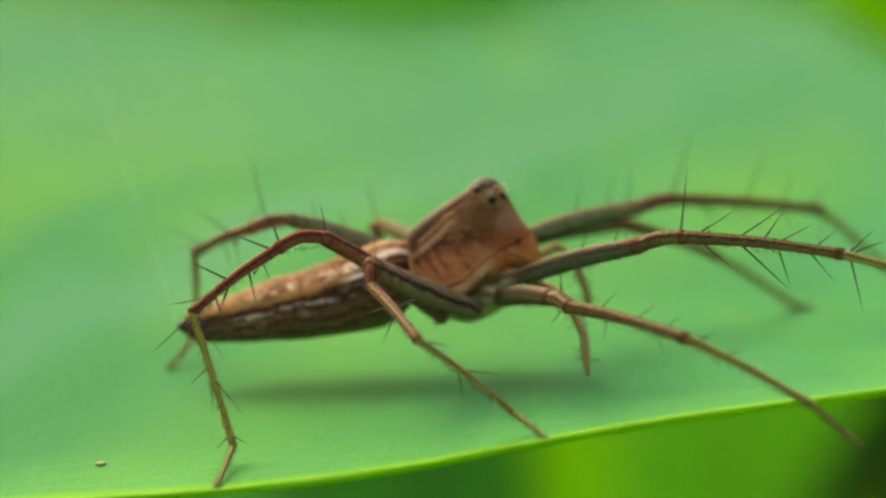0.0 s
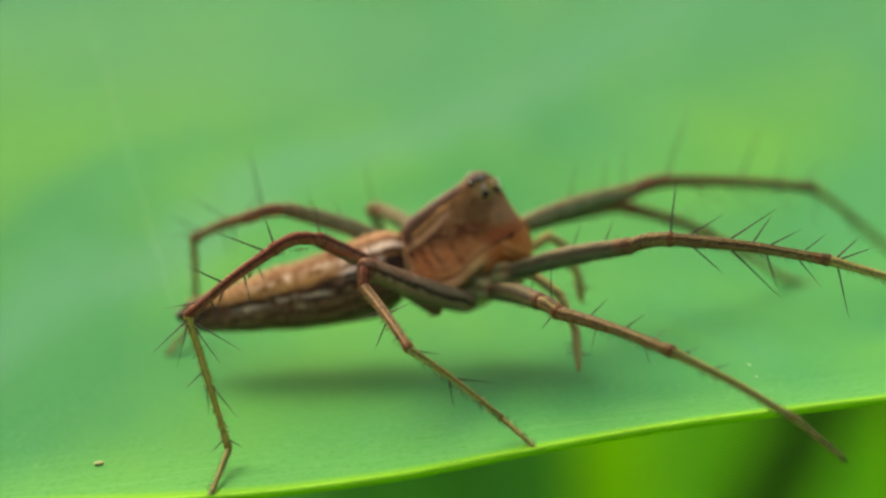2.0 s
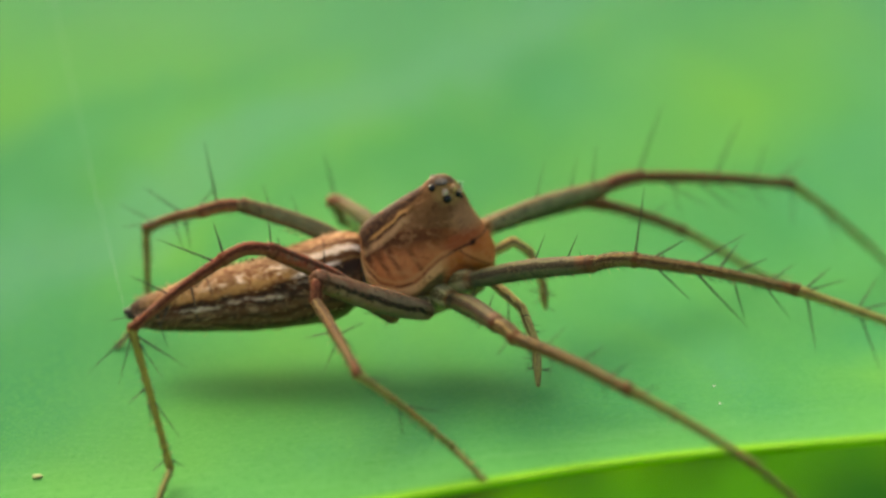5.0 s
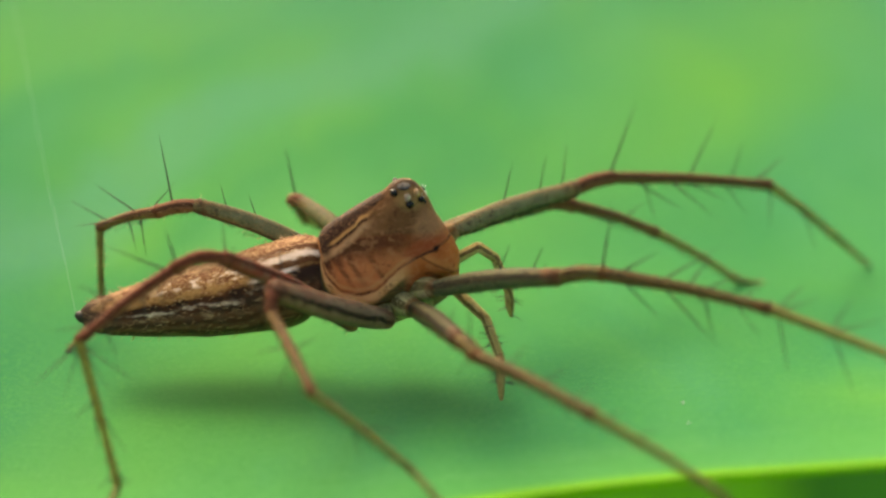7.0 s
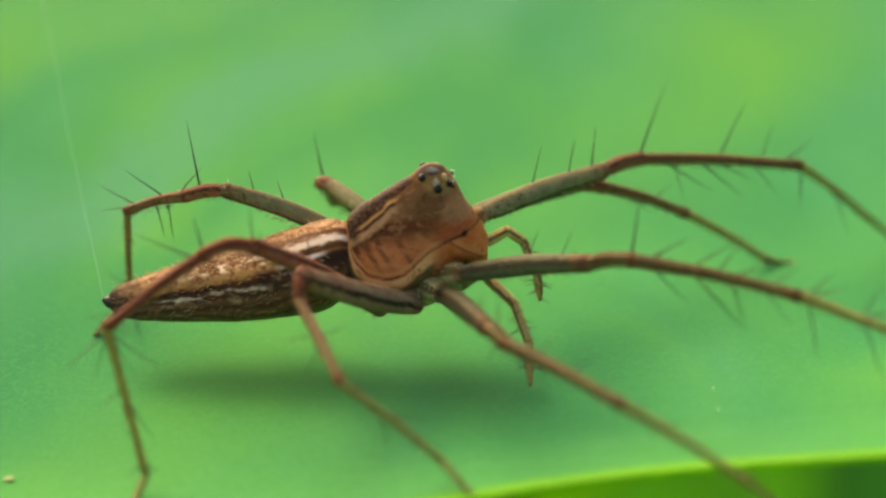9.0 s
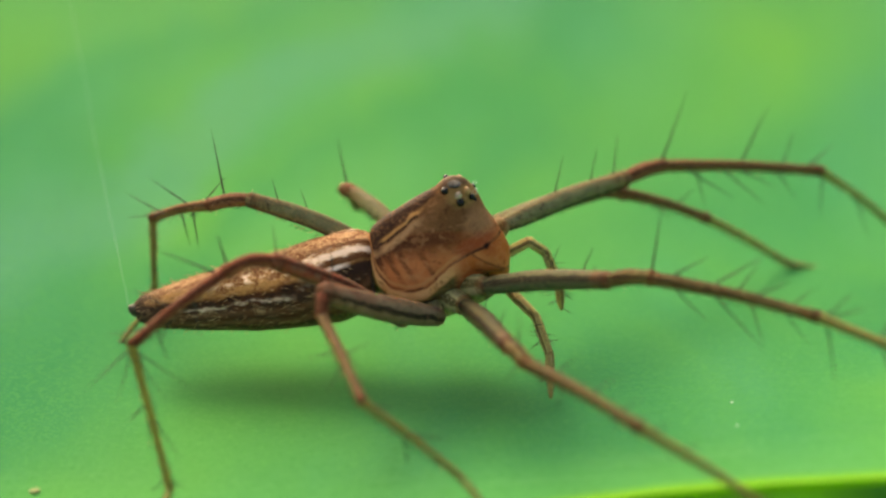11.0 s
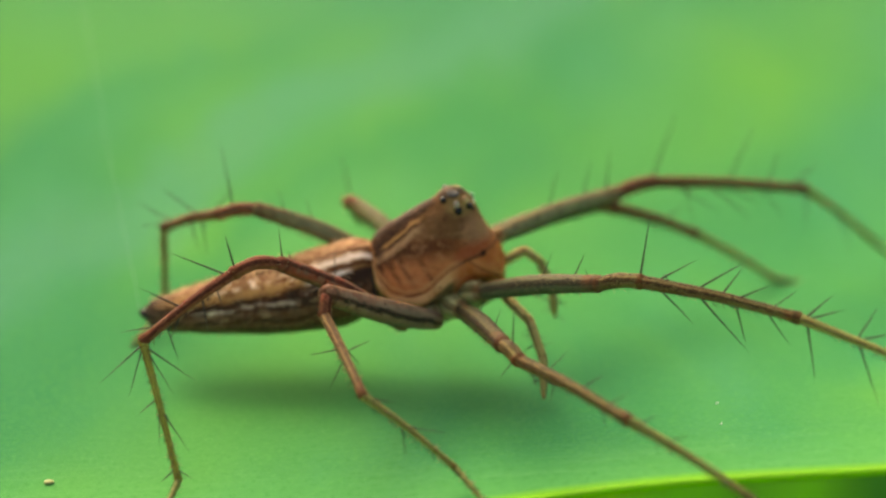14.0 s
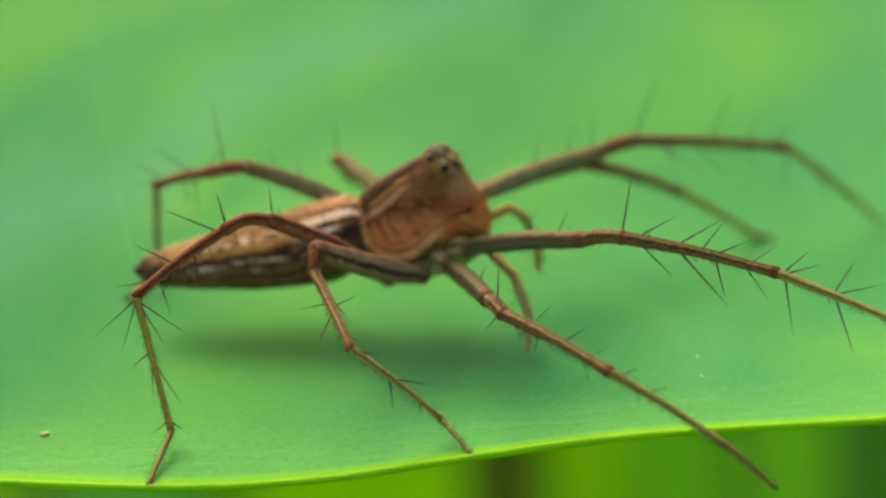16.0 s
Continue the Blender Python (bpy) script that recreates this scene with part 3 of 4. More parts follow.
def build_leaf():
    leaf = tagged(new("leaf"), "broad waxy bright green leaf blade with a thin yellow-green rim", "leaf")
    xs = sorted({*[round(-60 + 5 * i, 2) for i in range(9)], *[round(-20 + 0.5 * i, 2) for i in range(81)], *[round(20 + 5 * i, 2) for i in range(13)]})
    rows = [0.0, 0.06, 0.14, 0.3, 0.6, 1, 1.5, 2, 2.6, 3.3, 4, 5, 6, 7, 8, 9, 10, 11.5, 13, 15, 17, 20, 23, 27, 31, 36, 42, 48, 53, 58]
    bm = bmesh.new()
    lay = bm.loops.layers.uv.new("skin")
    run = {}
    grid = []
    for x in xs:
        y0 = edge_y(x)
        col = []
        for r in rows:
            y = y0 + r * (1 + (hermite(REACH, x)[0] / 58 - 1) * min(1.0, r / 40))
            z = leaf_height(x, y)
            z += 0.03 * noise.noise((x * 0.25, y * 0.25, 3))
            col.append(bm.verts.new(Vector((x, y, z)) * MM))
            run[col[-1]] = (x / 100, r / 10)
        grid.append(col)
    for a, b in zip(grid, grid[1:]):
        for i in range(len(rows) - 1):
            f = bm.faces.new((a[i], b[i], b[i + 1], a[i + 1]))
            for lp in f.loops:
                lp[lay].uv = run[lp.vert]
    bm.normal_update()
    if sum(f.normal.z for f in bm.faces) < 0:
        bmesh.ops.reverse_faces(bm, faces=bm.faces)
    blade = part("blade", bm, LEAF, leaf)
    m = blade.modifiers.new("thickness", "SOLIDIFY")
    m.thickness, m.offset, m.use_rim = 0.12 * MM, -1.0, False
    # the rim: a thin rounded bead along the edge
    pts = [(x, edge_y(x) - 0.02, leaf_height(x, edge_y(x)) - 0.05 + 0.03 * noise.noise((x * 0.25, edge_y(x) * 0.25, 3))) for x in xs]
    rings = []
    for i, p in enumerate(pts):
        a, b = Vector(pts[max(i - 1, 0)]), Vector(pts[min(i + 1, len(pts) - 1)])
        d = (b - a).normalized()
        side = d.cross(Vector((0, 0, 1))).normalized()
        up = side.cross(d)
        rings.append((i / len(pts), [(Vector(p) + side * 0.105 * math.cos(math.tau * j / 10) + up * 0.085 * math.sin(math.tau * j / 10), j / 10) for j in range(10)]))
    part("rim", ring_mesh(rings), RIM, leaf, "thin bright yellow-green leaf edge")
    return leaf


build_leaf()


def blade_plant(name, base, lean, width, height, material, label, turn=0.0):
    """One upright strap leaf, folded a little along its middle and bent over; mm."""
    ob_bm = bmesh.new()
    cols = []
    for i in range(33):
        s = 1 - (1 - i / 32) ** 2
        w = width * (0.6 + 0.4 * s) * (1 - s**60)
        p = Vector(base) + Vector(lean) * s * s + Vector((0, 0, height * s))
        cols.append([ob_bm.verts.new((p + Vector((math.cos(turn) * w * k, math.sin(turn) * w * k + 0.25 * w * abs(k), 0))) * MM) for k in (-1, -0.6, -0.2, 0.2, 0.6, 1)])
    for a, b in zip(cols, cols[1:]):
        for k in range(5):
            ob_bm.faces.new((a[k], a[k + 1], b[k + 1], b[k]))
    me = bpy.data.meshes.new(name)
    for f in ob_bm.faces:
        f.smooth = True
    ob_bm.to_mesh(me)
    ob_bm.free()
    me.materials.append(material)
    ob = new(name, me)
    m = ob.modifiers.new("thickness", "SOLIDIFY")
    m.thickness = 0.4 * MM
    return tagged(ob, label, "leaf", "strap leaves below the big leaf")


# ---- the spider ----
spider = tagged(new("spider"), "brown lynx spider with long black-spined legs standing on a leaf", "spider")

# rows of x, mid y, top z, bottom z, half width
CARAPACE_ROWS = [(-1.70, 2.42, 2.62, 2.20, 0.24), (-1.60, 2.42, 2.96, 1.90, 0.62), (-1.35, 2.42, 3.19, 1.60, 0.92), (-0.9, 2.42, 3.46, 1.44, 1.10),
                 (-0.4, 2.42, 3.74, 1.40, 1.12), (-0.05, 2.42, 3.93, 1.42, 1.03), (0.13, 2.42, 4.09, 1.47, 0.96), (0.36, 2.42, 4.16, 1.56, 0.87), (0.60, 2.42, 4.10, 1.76, 0.79),
                 (0.83, 2.42, 3.80, 1.90, 0.75), (1.04, 2.42, 3.32, 1.98, 0.72), (1.25, 2.42, 2.88, 1.98, 0.66), (1.40, 2.42, 2.56, 2.00, 0.54), (1.48, 2.42, 2.36, 2.08, 0.26)]
shell = lumpy(ring_mesh(body_skin(CARAPACE_ROWS, 60, 64, 2.1, 0.42, 0.24, 3.2)), 0.025, 1.6)
for v in shell.verts:      # the margin and the face plate stand proud below a slanting groove
    x, y, z = v.co / MM
    line = hermite(GROOVE, x)[0]
    below = min(max((line - 0.02 - z) / 0.10, 0.0), 1.0) * min(max((z - line + 0.45) / 0.12, 0.0), 1.0)
    groove = math.exp(-((line - z) / 0.05) ** 2)
    v.co.y += (y - 2.42) * (0.06 * below - 0.04 * groove) * MM
carapace = part("carapace", shell, CARAPACE, spider, "chestnut shell with fanned dark stripes and a pale margin")
ABDOMEN_ROWS = [(-7.08, 2.32, 1.50, 1.22, 0.08), (-6.98, 2.32, 1.60, 1.10, 0.24), (-6.7, 2.33, 1.72, 0.94, 0.42), (-6.0, 2.36, 1.92, 0.84, 0.66), (-4.9, 2.4, 2.20, 0.78, 0.90),
                (-3.8, 2.42, 2.42, 0.74, 1.06), (-2.8, 2.44, 2.70, 0.78, 1.10), (-2.2, 2.44, 2.84, 0.89, 1.04), (-1.80, 2.44, 2.85, 1.15, 0.92), (-1.58, 2.44, 2.74, 1.40, 0.72), (-1.45, 2.44, 2.5, 1.8, 0.3)]
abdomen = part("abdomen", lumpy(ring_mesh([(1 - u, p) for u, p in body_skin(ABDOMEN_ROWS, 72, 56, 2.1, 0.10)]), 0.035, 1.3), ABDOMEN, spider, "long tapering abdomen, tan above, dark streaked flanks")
part("pedicel", limb([(-1.9, 2.42, 2.0), (-1.45, 2.42, 2.05)], [0.28, 0.28]), COXA, spider)
part("sternum", limb([(-1.3, 2.42, 1.62), (-0.3, 2.42, 1.48), (0.9, 2.42, 1.6)], [0.45, 0.8, 0.45], 16), COXA, spider)
part("spinneret", limb([(-6.92, 2.32, 1.35), (-7.08, 2.30, 1.36), (-7.18, 2.30, 1.40)], [0.20, 0.17, 0.08]), SPINE, abdomen)
for y in (2.14, 2.70):
    part("chelicera", limb([(1.00, y, 2.40), (1.18, y, 2.05), (1.26, y, 1.55)], [0.28, 0.29, 0.15], 14), CARAPACE, spider, "orange-brown jaw")


def ball(r, squash=(1, 1, 1)):
    bm = bmesh.new()
    bmesh.ops.create_uvsphere(bm, u_segments=14, v_segments=9, radius=r * MM)
    for v in bm.verts:
        v.co = Vector(a * b for a, b in zip(v.co, squash))
    bm.loops.layers.uv.new("skin")
    return bm


def place_ball(name, at, r, material, parent, label="", squash=(1, 1, 1)):
    ob = part(name, ball(r, squash), material, parent, label)
    ob.location = Vector(at) * MM
    return ob


# legs: joints in mm, from the hip outwards
NEAR_LEGS = {
    "near_first": [(0.55, 1.75, 1.75), (0.90, 1.30, 1.97), (3.69, -0.90, 3.07), (4.63, -1.36, 3.29), (8.02, -2.86, 2.94), (11.95, -5.1, 1.85), (13.6, -5.7, 1.05)],
    "near_second": [(0.0, 1.75, 1.55), (0.45, 1.2, 1.56), (1.55, -2.8, 2.62), (1.91, -3.5, 2.58), (4.23, -6.23, 2.43), (6.67, -7.2, 1.0), (7.64, -7.2, -0.03)],
    "near_third": [(-0.35, 1.85, 1.45), (-0.16, 1.1, 1.36), (-2.36, -1.26, 3.32), (-2.43, -1.66, 3.0), (-1.43, -4.77, 2.56), (0.44, -4.9, 0.76), (1.10, -5.95, 0.43)],
    "near_fourth": [(-0.95, 1.9, 1.45), (-0.98, 1.3, 1.22), (-3.36, -1.1, 4.06), (-4.40, -1.35, 4.0), (-6.37, -2.7, 3.1), (-5.71, -4.2, 0.40), (-6.03, -6.02, 0.13)],
}
FAR_LEGS = {
    "far_first": [(0.55, 3.1, 1.9), (1.30, 3.4, 2.40), (4.11, 6.3, 2.02), (5.01, 7.1, 1.92), (8.80, 8.55, 0.86), (10.5, 9.8, -1.2), (11.3, 10.4, -2.25)],
    "far_second": [(0.1, 3.1, 1.9), (0.8, 3.6, 2.20), (3.34, 6.6, 1.56), (4.06, 7.0, 1.31), (6.0, 7.7, 0.18), (7.95, 8.55, -1.6), (9.0, 8.95, -2.05)],
    "far_third": [(-0.5, 3.1, 1.8), (-1.0, 3.7, 2.15), (-2.16, 5.6, 2.39), (-2.45, 6.0, 2.30), (-2.3, 7.4, 1.2), (-1.4, 8.2, 0.1), (-1.0, 8.5, -0.62)],
    "far_fourth": [(-0.8, 3.1, 1.8), (-1.6, 3.2, 2.1), (-4.35, 3.5, 3.36), (-5.30, 3.7, 3.19), (-6.80, 4.7, 2.47), (-6.95, 4.5, 0.50), (-7.64, 3.36, 0.03)],
}
LEGS = {**NEAR_LEGS, **FAR_LEGS}
SEGMENT = ("coxa", "femur", "patella", "tibia", "metatarsus", "tarsus")
RADII = {"coxa": (0.27, 0.28, 0.22), "femur": (0.165, 0.215, 0.235, 0.235, 0.225, 0.205, 0.20), "patella": (0.145, 0.175, 0.18, 0.17, 0.185), "tibia": (0.145, 0.15, 0.14, 0.13, 0.125, 0.12, 0.15),
         "metatarsus": (0.125, 0.10, 0.09, 0.085, 0.08, 0.08, 0.10), "tarsus": (0.085, 0.07, 0.06, 0.05)}
BOW = {"near_fourth": 0.16, "near_third": -0.06, "far_fourth": 0.12}
LIFTED = "far_first"
limbs = {}


def bearer(leg, seg):
    """The part that carries the spines of a segment."""
    return limbs[leg, "patella" if leg == LIFTED and SEGMENT.index(seg) > 2 else seg]


for leg, joints in LEGS.items():
    order = leg.split("_")[1]
    for i, seg in enumerate(SEGMENT):
        a, b = Vector(joints[i]), Vector(joints[i + 1])
        mid = (a + b) / 2
        if seg == "femur":
            mid += Vector((0, 0, BOW.get(leg, 0.08)))
        if seg == "patella":
            mid += Vector((0, 0, 0.14 if leg == "near_fourth" else 0.06))
        if seg in ("tibia", "metatarsus"):
            mid += Vector((0, 0, 0.07))
        mat = {"coxa": COXA, "femur": {"fourth": FEMUR_RED, "third": FEMUR_BOLD}.get(order, FEMUR), "patella": RED if order in ("third", "fourth") else TIBIA, "tibia": {"fourth": RED, "third": TAWNY}.get(order, TIBIA),
               "metatarsus": OLIVE if order == "fourth" else META, "tarsus": TARSUS}[seg]
        if leg == "near_second" and seg == "femur":
            mat = FEMUR_DARK
        if leg.startswith("far"):
            mat = {"femur": FEMUR_SIDE_LIT, "patella": FAR_KNEE, "tibia": TAWNY if order == "second" else RUST, "metatarsus": META}.get(seg, mat)
        thin = {"first": 1.0, "second": 1.0, "third": 0.84, "fourth": 0.90}[order]
        # beyond the knee the lifting leg hangs on its patella
        holder = limbs[LIFTED, "patella"] if leg == LIFTED and i > 2 else spider
        if leg == "near_third" and seg == "femur":
            thin = 1.22
        limbs[leg, seg] = part(seg, limb([a, mid, b], [r * thin for r in RADII[seg]]), mat, holder)
    tip = Vector(joints[-1])
    run = (tip - Vector(joints[-2])).normalized()
    for side in (-0.5, 0.5):
        spine(bearer(leg, "tarsus"), tip - run * 0.05, run + run.cross(Vector((0, 0, 1))) * side, 0.17, 0.042).name = "claw"

# palps
for pts in ([(1.30, 1.9, 1.7), (1.67, 1.1, 1.66), (2.02, 0.75, 1.42), (2.28, 0.25, 0.72), (2.26, -0.20, -0.10)],
            [(1.30, 2.9, 1.9), (1.90, 3.0, 2.16), (2.26, 3.0, 1.86), (2.51, 3.0, 1.0), (2.52, 3.0, 0.40)]):
    for i, (seg, r) in enumerate((("palp_femur", (0.13, 0.12)), ("palp_patella", (0.12, 0.11)), ("palp_tibia", (0.11, 0.10)), ("palp_tarsus", (0.105, 0.10, 0.04)))):
        limbs[pts[0][1], seg] = part(seg, limb([pts[i], pts[i + 1]], r), PALP, spider)

# short bristles on the palps
pr = random.Random(12)
for (side, seg), ob in list(limbs.items()):
    if seg in ("palp_tibia", "palp_tarsus"):
        mid = sum((v.co for v in ob.data.vertices), Vector()) / len(ob.data.vertices) / MM
        for k in range(9):
            spine(ob, mid + Vector((0, 0, pr.uniform(-0.3, 0.3))), (pr.choice((-0.9, 1.0)), pr.uniform(-0.8, 0.3), pr.uniform(-0.5, 0.4)), pr.uniform(0.30, 0.48), 0.013)

# eyes: a ring of eight on the top of the head
for x, y, z, r in ((0.17, 2.00, 4.01, 0.088), (0.50, 1.97, 3.73, 0.098), (0.75, 2.16, 3.76, 0.078), (0.80, 2.22, 3.66, 0.055),
                   (0.17, 2.86, 3.93, 0.078), (0.50, 2.87, 3.73, 0.098), (0.75, 2.68, 3.76, 0.078), (0.80, 2.62, 3.66, 0.055)):
    place_ball("eye", (x, y, z), r, EYE, carapace, "glossy black eye")
for y in (1.98, 2.86):
    place_ball("eye_mound", (0.46, y, 3.89), 0.085, EYEPATCH, carapace, "small pale grey mound between the eyes", (0.9, 0.8, 1.1))
place_ball("brow", (0.66, 2.12, 3.92), 0.10, BROW, carapace, "tan ridge before the eyes", (0.7, 0.8, 1.1))
place_ball("crown_patch", (0.38, 2.20, 4.07), 0.14, CROWN, carapace, "blackish patch on the crown", (1.1, 1.2, 0.5))


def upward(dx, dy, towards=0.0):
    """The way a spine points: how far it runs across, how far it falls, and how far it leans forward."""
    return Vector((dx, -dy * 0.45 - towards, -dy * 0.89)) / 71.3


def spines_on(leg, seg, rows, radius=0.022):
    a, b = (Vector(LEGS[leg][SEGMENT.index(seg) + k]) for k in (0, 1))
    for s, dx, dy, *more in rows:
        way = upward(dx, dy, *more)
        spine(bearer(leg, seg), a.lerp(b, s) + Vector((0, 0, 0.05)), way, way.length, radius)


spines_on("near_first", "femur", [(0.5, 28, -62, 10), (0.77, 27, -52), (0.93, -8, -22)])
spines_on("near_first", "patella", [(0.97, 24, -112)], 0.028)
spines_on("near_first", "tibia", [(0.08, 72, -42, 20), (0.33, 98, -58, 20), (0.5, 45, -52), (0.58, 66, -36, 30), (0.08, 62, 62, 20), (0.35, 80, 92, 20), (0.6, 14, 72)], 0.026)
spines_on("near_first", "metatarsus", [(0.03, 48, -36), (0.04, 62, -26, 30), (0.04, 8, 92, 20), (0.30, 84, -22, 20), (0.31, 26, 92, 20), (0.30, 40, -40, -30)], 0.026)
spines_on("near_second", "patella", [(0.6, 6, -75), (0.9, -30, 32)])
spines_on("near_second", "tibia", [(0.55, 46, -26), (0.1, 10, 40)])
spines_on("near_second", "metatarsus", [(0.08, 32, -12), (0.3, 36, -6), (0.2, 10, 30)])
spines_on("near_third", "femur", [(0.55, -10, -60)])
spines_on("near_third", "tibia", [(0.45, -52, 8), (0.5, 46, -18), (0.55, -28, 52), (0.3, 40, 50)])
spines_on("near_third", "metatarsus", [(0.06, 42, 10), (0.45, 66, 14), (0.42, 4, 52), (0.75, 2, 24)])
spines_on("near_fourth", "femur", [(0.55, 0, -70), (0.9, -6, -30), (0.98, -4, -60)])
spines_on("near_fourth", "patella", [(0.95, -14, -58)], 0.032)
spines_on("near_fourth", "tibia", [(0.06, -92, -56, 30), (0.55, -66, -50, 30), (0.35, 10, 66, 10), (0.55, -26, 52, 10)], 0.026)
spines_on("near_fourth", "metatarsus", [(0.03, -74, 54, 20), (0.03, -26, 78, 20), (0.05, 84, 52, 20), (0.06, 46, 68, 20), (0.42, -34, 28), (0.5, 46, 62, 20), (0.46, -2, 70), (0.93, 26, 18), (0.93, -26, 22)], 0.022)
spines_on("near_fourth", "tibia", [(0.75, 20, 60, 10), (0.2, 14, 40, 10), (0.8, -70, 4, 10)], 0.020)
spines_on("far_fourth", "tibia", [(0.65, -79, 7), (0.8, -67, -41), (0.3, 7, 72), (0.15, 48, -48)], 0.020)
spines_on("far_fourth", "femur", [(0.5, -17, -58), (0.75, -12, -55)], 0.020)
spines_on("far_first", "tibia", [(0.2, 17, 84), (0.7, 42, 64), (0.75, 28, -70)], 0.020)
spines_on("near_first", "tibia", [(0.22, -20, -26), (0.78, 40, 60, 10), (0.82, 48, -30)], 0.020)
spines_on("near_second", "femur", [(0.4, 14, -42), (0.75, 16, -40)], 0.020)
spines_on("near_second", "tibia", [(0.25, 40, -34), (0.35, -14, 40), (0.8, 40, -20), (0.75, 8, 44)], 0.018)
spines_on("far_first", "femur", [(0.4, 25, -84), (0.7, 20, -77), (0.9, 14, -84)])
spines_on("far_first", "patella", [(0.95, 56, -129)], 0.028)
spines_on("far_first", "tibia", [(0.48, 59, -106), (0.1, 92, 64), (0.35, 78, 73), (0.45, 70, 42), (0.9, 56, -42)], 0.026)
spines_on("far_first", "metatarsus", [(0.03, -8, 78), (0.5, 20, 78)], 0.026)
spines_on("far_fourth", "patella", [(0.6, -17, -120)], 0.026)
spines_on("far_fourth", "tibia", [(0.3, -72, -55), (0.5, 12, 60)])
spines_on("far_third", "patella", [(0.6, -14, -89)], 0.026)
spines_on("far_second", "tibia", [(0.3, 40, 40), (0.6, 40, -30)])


def down_hair(name, rows, seed, parent, label, material, length, radius):
    """Fine short hair over limbs or body, one joined mesh: rows of (point, outward way) in mm."""
    r = random.Random(seed)
    bm = bmesh.new()
    bm.loops.layers.uv.new("skin")
    for p, w in rows:
        w = Vector(w).normalized()
        w = (w + Vector((r.uniform(-0.5, 0.5), r.uniform(-0.5, 0.5), r.uniform(-0.5, 0.5)))).normalized()
        a = w.orthogonal().normalized()
        b = w.cross(a)
        h = length * r.uniform(0.5, 1.3)
        base = [bm.verts.new((Vector(p) + (a * math.cos(t) + b * math.sin(t)) * radius) * MM) for t in (0, 2.1, 4.2)]
        tip = bm.verts.new((Vector(p) + w * h) * MM)
        for i in range(3):
            bm.faces.new((base[i], base[(i + 1) % 3], tip))
    return tagged(part(name, bm, material, parent, label), kind="stuff")


hair_rows = []
hr = random.Random(8)
for leg, joints in LEGS.items():
    for i, seg in enumerate(SEGMENT):
        a, b = Vector(joints[i]), Vector(joints[i + 1])
        run = (b - a).normalized()
        rad = sum(RADII[seg]) / len(RADII[seg])
        for q in range(int((b - a).length * 85)):
            s = hr.random()
            side = Matrix.Rotation(hr.uniform(0, math.tau), 3, run) @ run.orthogonal().normalized()
            hair_rows.append((a.lerp(b, s) + side * rad * 0.8, side + run * 0.9))
down_hair("fine_leg_hair", hair_rows[::3] + hair_rows[1::3], 3, spider, "short fine dark hair along the legs", SPINE, 0.14, 0.007)
down_hair("pale_leg_hair", hair_rows[2::3], 4, spider, "short fine tawny hair along the legs", HAIR, 0.12, 0.007)
hair_rows = []
for q in range(700):
    x = hr.uniform(-6.95, -1.8)
    y, zt, zb, w = hermite(ABDOMEN_ROWS, x)
    ang = hr.uniform(-0.6, math.pi + 0.6)
    out = Vector((0, math.cos(ang) * w, math.sin(ang) * (zt - zb) / 2))
    hair_rows.append((Vector((x, y, (zt + zb) / 2)) + out * 0.985, out.normalized() * 0.35 + Vector((-1.0, 0, 0))))
down_hair("frosted_hair", hair_rows, 5, abdomen, "short pale flattened hair on the abdomen", HAIR, 0.16, 0.009)

hair_rows = []
for q in range(320):
    x = hr.uniform(-6.8, -1.7)
    y, zt, zb, w = hermite(ABDOMEN_ROWS, x)
    ang = hr.uniform(math.pi + 0.35, math.tau - 0.35)
    out = Vector((0, math.cos(ang) * w, math.sin(ang) * (zt - zb) / 2))
    hair_rows.append((Vector((x, y, (zt + zb) / 2)) + out * 0.97, out.normalized() + Vector((-0.8, 0, 0))))
down_hair("belly_hair", hair_rows, 9, abdomen, "fine brown hair under the belly", TARSUS, 0.17, 0.007)

tuft = []
for q in range(9):
    tuft.append((Vector((0.80 + hr.uniform(-0.04, 0.05), 2.36 + hr.uniform(-0.22, 0.22), 3.78 + hr.uniform(-0.12, 0.12))), (0.9, -0.2, 0.7)))
down_hair("face_hair", tuft, 6, carapace, "pale hair tuft in front of the eyes", GRAIN, 0.06, 0.012)

# ---- small things on and round the leaf ----
crumb = place_ball("crumb", (-8.76, -3.3, leaf_height(-8.76, -3.3) + 0.03), 0.10, SPECK, None, squash=(1.2, 0.9, 0.4))
tagged(crumb, "tiny orange-brown crumb lying on the leaf", "crumb")
for x, y in ((6.2, -0.7), (6.25, -2.1)):
    d = place_ball("dew_grain", (x, y, leaf_height(x, y) + 0.02), 0.024, GRAIN, None, squash=(1, 1, 0.7))
    tagged(d, "minute white grain on the leaf", "grain", "grains on the leaf")

thread = tagged(part("silk_thread", limb([(-7.2, 2.3, 1.42), (-8.3, 7.0, 3.4), (-9.6, 13.0, 5.6), (-14.5, 34.0, 13.2)], [0.0024, 0.0024], 5, 8), SILK, None), "fine pale silk thread drawn from the spider's tail", "thread")

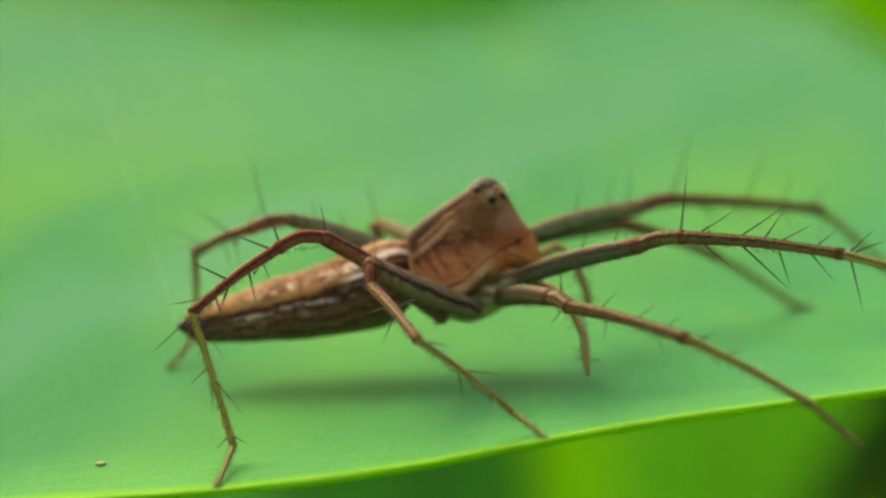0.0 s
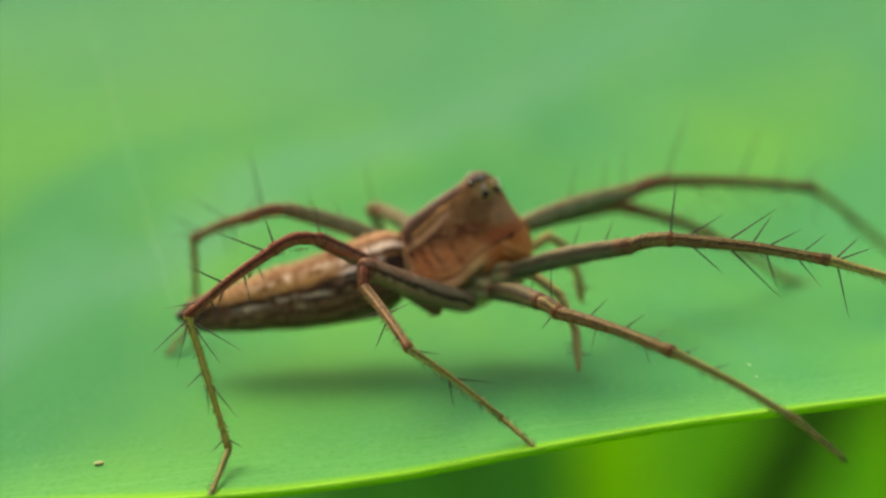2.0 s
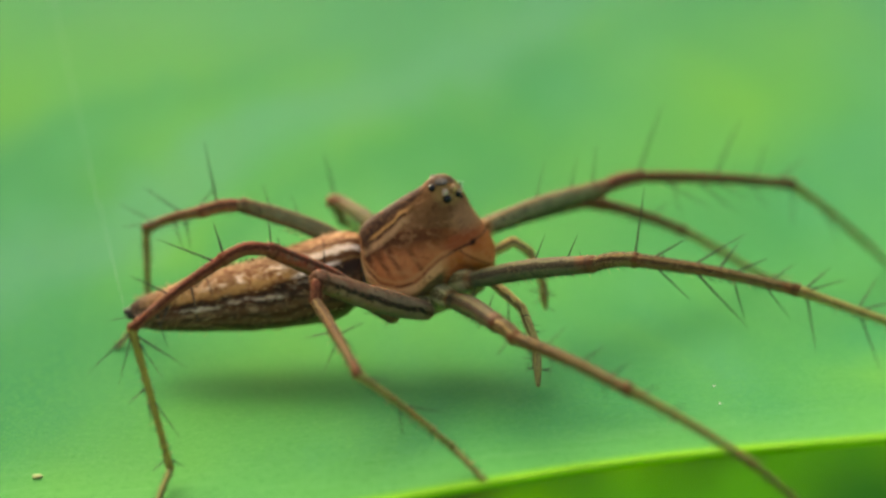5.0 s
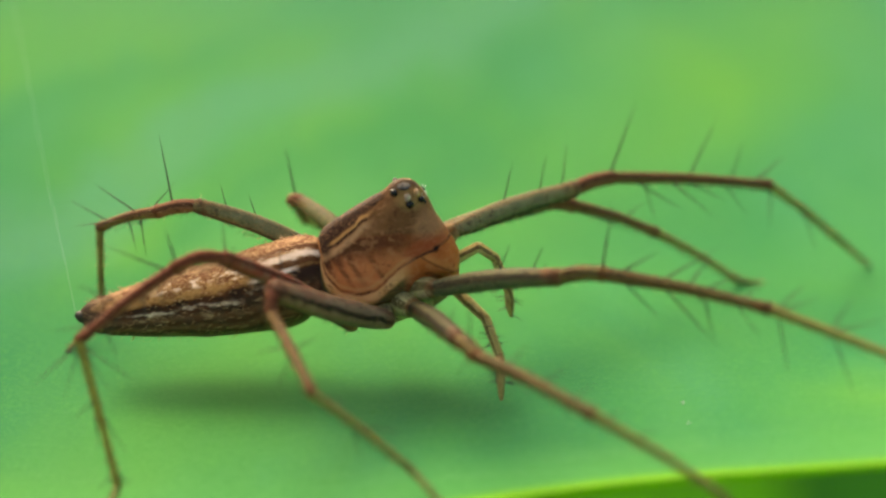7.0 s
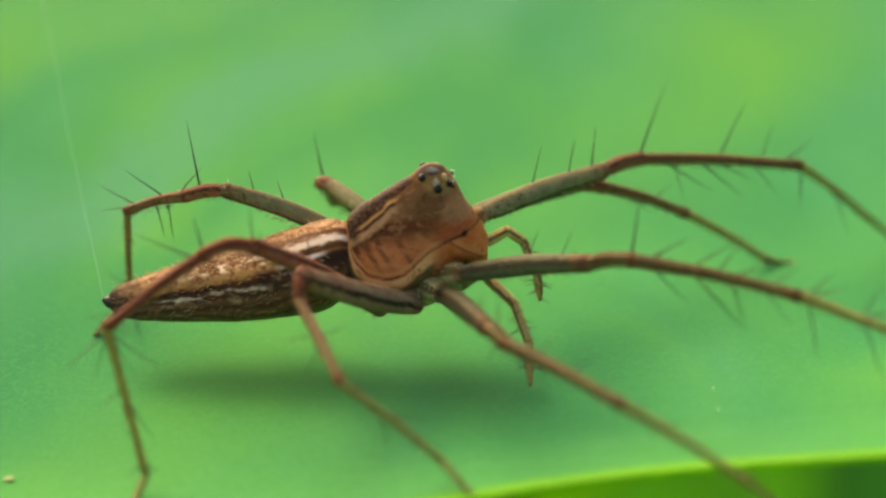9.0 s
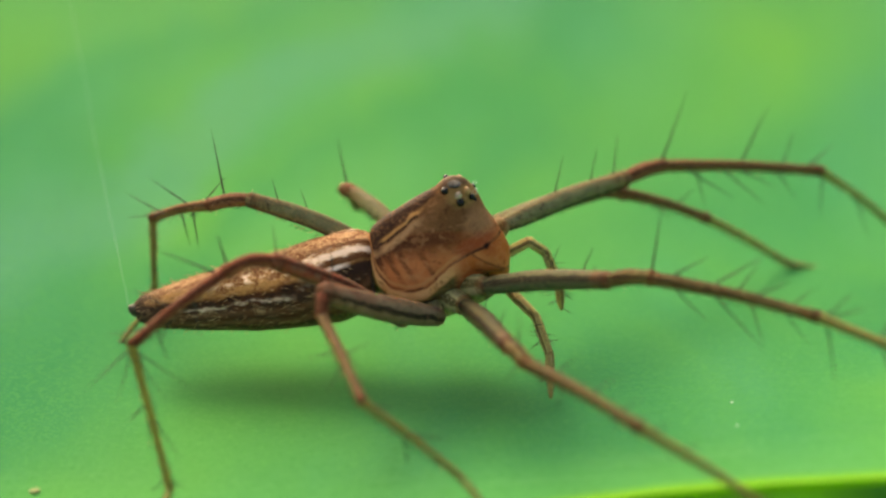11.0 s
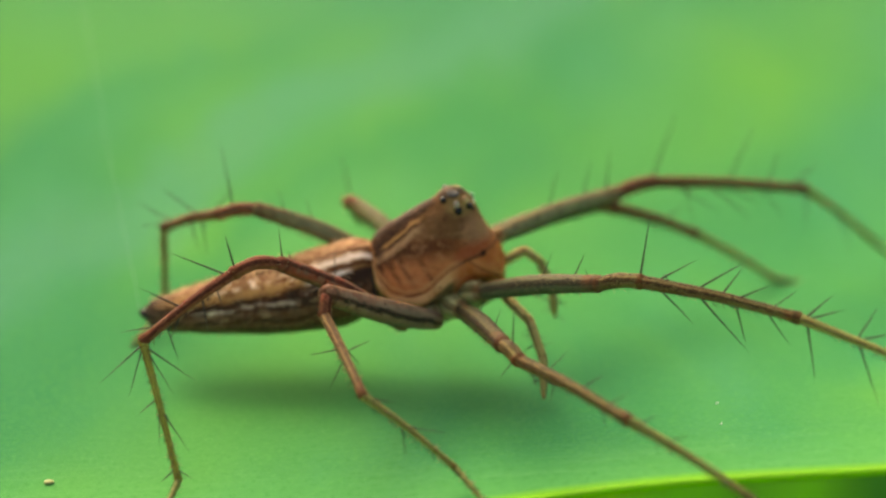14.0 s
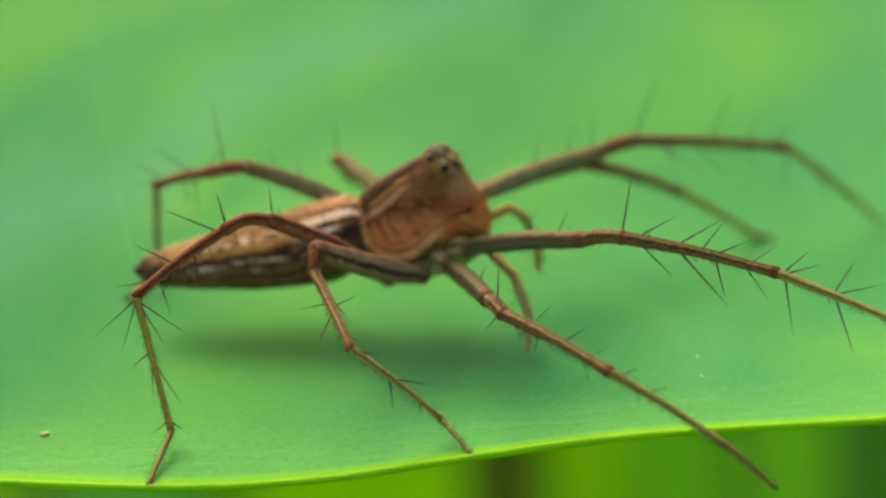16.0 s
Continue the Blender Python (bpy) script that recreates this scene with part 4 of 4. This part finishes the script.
# strap leaves and ground far below
YELLOW = plant_material("strap_yellow_green", (0.245, 0.480, 0.024), (0.310, 0.560, 0.040), 0.6)
GREEN = plant_material("strap_green", (0.165, 0.405, 0.045), (0.230, 0.480, 0.066), 0.6)
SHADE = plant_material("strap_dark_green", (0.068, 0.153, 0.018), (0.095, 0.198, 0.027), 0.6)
EMERALD = plant_material("strap_emerald", (0.144, 0.360, 0.084), (0.192, 0.432, 0.126), 0.6)
MID = plant_material("strap_mid_green", (0.078, 0.240, 0.045), (0.114, 0.300, 0.066), 0.6)
OCHRE = plant_material("strap_olive_brown", (0.110, 0.135, 0.022), (0.140, 0.160, 0.035), 0.5)
rng = random.Random(4)
STRAPS = {"soft mid green": MID, "fresh green": GREEN, "yellow-green": YELLOW, "dark green": SHADE, "dull olive brown": OCHRE, "pale emerald green": EMERALD}
# two clumps, the nearer lower: place across, half width, tint
CLUMPS = ((125, 280, "tall", ((-46.2, 7.5, "yellow-green"), (-32.4, 8.8, "pale emerald green"), (-19.2, 6.3, "pale emerald green"), (-10.5, 6.0, "soft mid green"), (-2.0, 3.9, "soft mid green"), (4.2, 2.9, "yellow-green"), (11.0, 3.4, "fresh green"), (17.6, 5.0, "fresh green"), (26.5, 3.6, "dull olive brown"), (36.0, 6.3, "fresh green"), (50.4, 8.8, "pale emerald green"), (65.5, 8.8, "fresh green"))),
          (60, 267, "middling", ((-20.2, 3.9, "pale emerald green"), (-14.0, 3.3, "yellow-green"), (-8.6, 2.8, "yellow-green"), (-4.6, 1.7, "dull olive brown"), (-1.0, 2.0, "yellow-green"), (3.3, 2.6, "fresh green"), (8.3, 2.9, "fresh green"), (14.0, 3.6, "soft mid green"), (20.8, 3.9, "soft mid green"))))
for y, tall, size, row in CLUMPS:
    for x, w, tint in row:
        blade_plant("strap_leaf", (2 * x, 2 * y + 70 + rng.uniform(-2, 2), -300), (rng.uniform(-1.2, 1.2), rng.uniform(-1, 1), 0), 2 * w, 2 * tall - 330 + rng.uniform(-2, 2), STRAPS[tint], f"{size} upright strap leaf, {tint}", rng.uniform(-0.2, 0.2))
# one strap arches over in front of the tall clump
blade_plant("strap_leaf", (-21.0, 306, -300), (97, 0, 0), 6.0, 230, SHADE, "arching strap leaf, dark green", 0.1)
for i in range(17):
    tint = ("dark green", "fresh green", "yellow-green", "fresh green", "pale emerald green")[(i * 3) % 5]
    if 5 <= i <= 10:
        tint = "yellow-green" if i in (9, 10) else "pale emerald green"
    blade_plant("strap_leaf", (-303 + 40 * i, 526 + 16 * (i % 3), -300), (rng.uniform(-4, 4), rng.uniform(-4, 4), 0), 22, 234 + rng.uniform(-6, 6), STRAPS[tint], "broad upright strap leaf further off, " + tint, rng.uniform(-0.2, 0.2))
k = Nodes("ground_moss")
n1 = k.noise(0.02, 4.0)
GROUND = k.done(k.ramp(n1, [(0.3, (0.03, 0.09, 0.010)), (0.6, (0.05, 0.14, 0.014)), (0.8, (0.06, 0.10, 0.02))]), 0.95, k.noise(0.3, 5.0), 1.0, Specular_IOR_Level=0.05)
bm = bmesh.new()
bmesh.ops.create_grid(bm, x_segments=60, y_segments=60, size=200.0)
for v in bm.verts:
    v.co.z = -0.3
tagged(part("ground", bm, GROUND, None), "dark green mossy ground far below the leaf", "ground", kind="structure")


def motions():
    """The spider stands still; one far leg twitches up once and settles."""
    walk(spider, [(0.0, pose(0, 0, 0)), (16.0, pose(0, 0, 0))])
    knee = Vector(LEGS[LIFTED][2]) * MM
    run = (Vector(LEGS[LIFTED][4]) * MM - knee).normalized()
    axis = run.cross(Vector((0, 0, 1))).normalized()
    lift = [(0.0, 0), (6.9, 0), (7.0, 0), (7.1, 3.5), (7.2, 3.0), (7.4, 0.8), (7.6, 0), (16.0, 0)]
    walk(limbs[LIFTED, "patella"], [(t, Matrix.Translation(knee) @ Matrix.Rotation(radians(a), 4, axis) @ Matrix.Translation(-knee)) for t, a in lift])


motions()
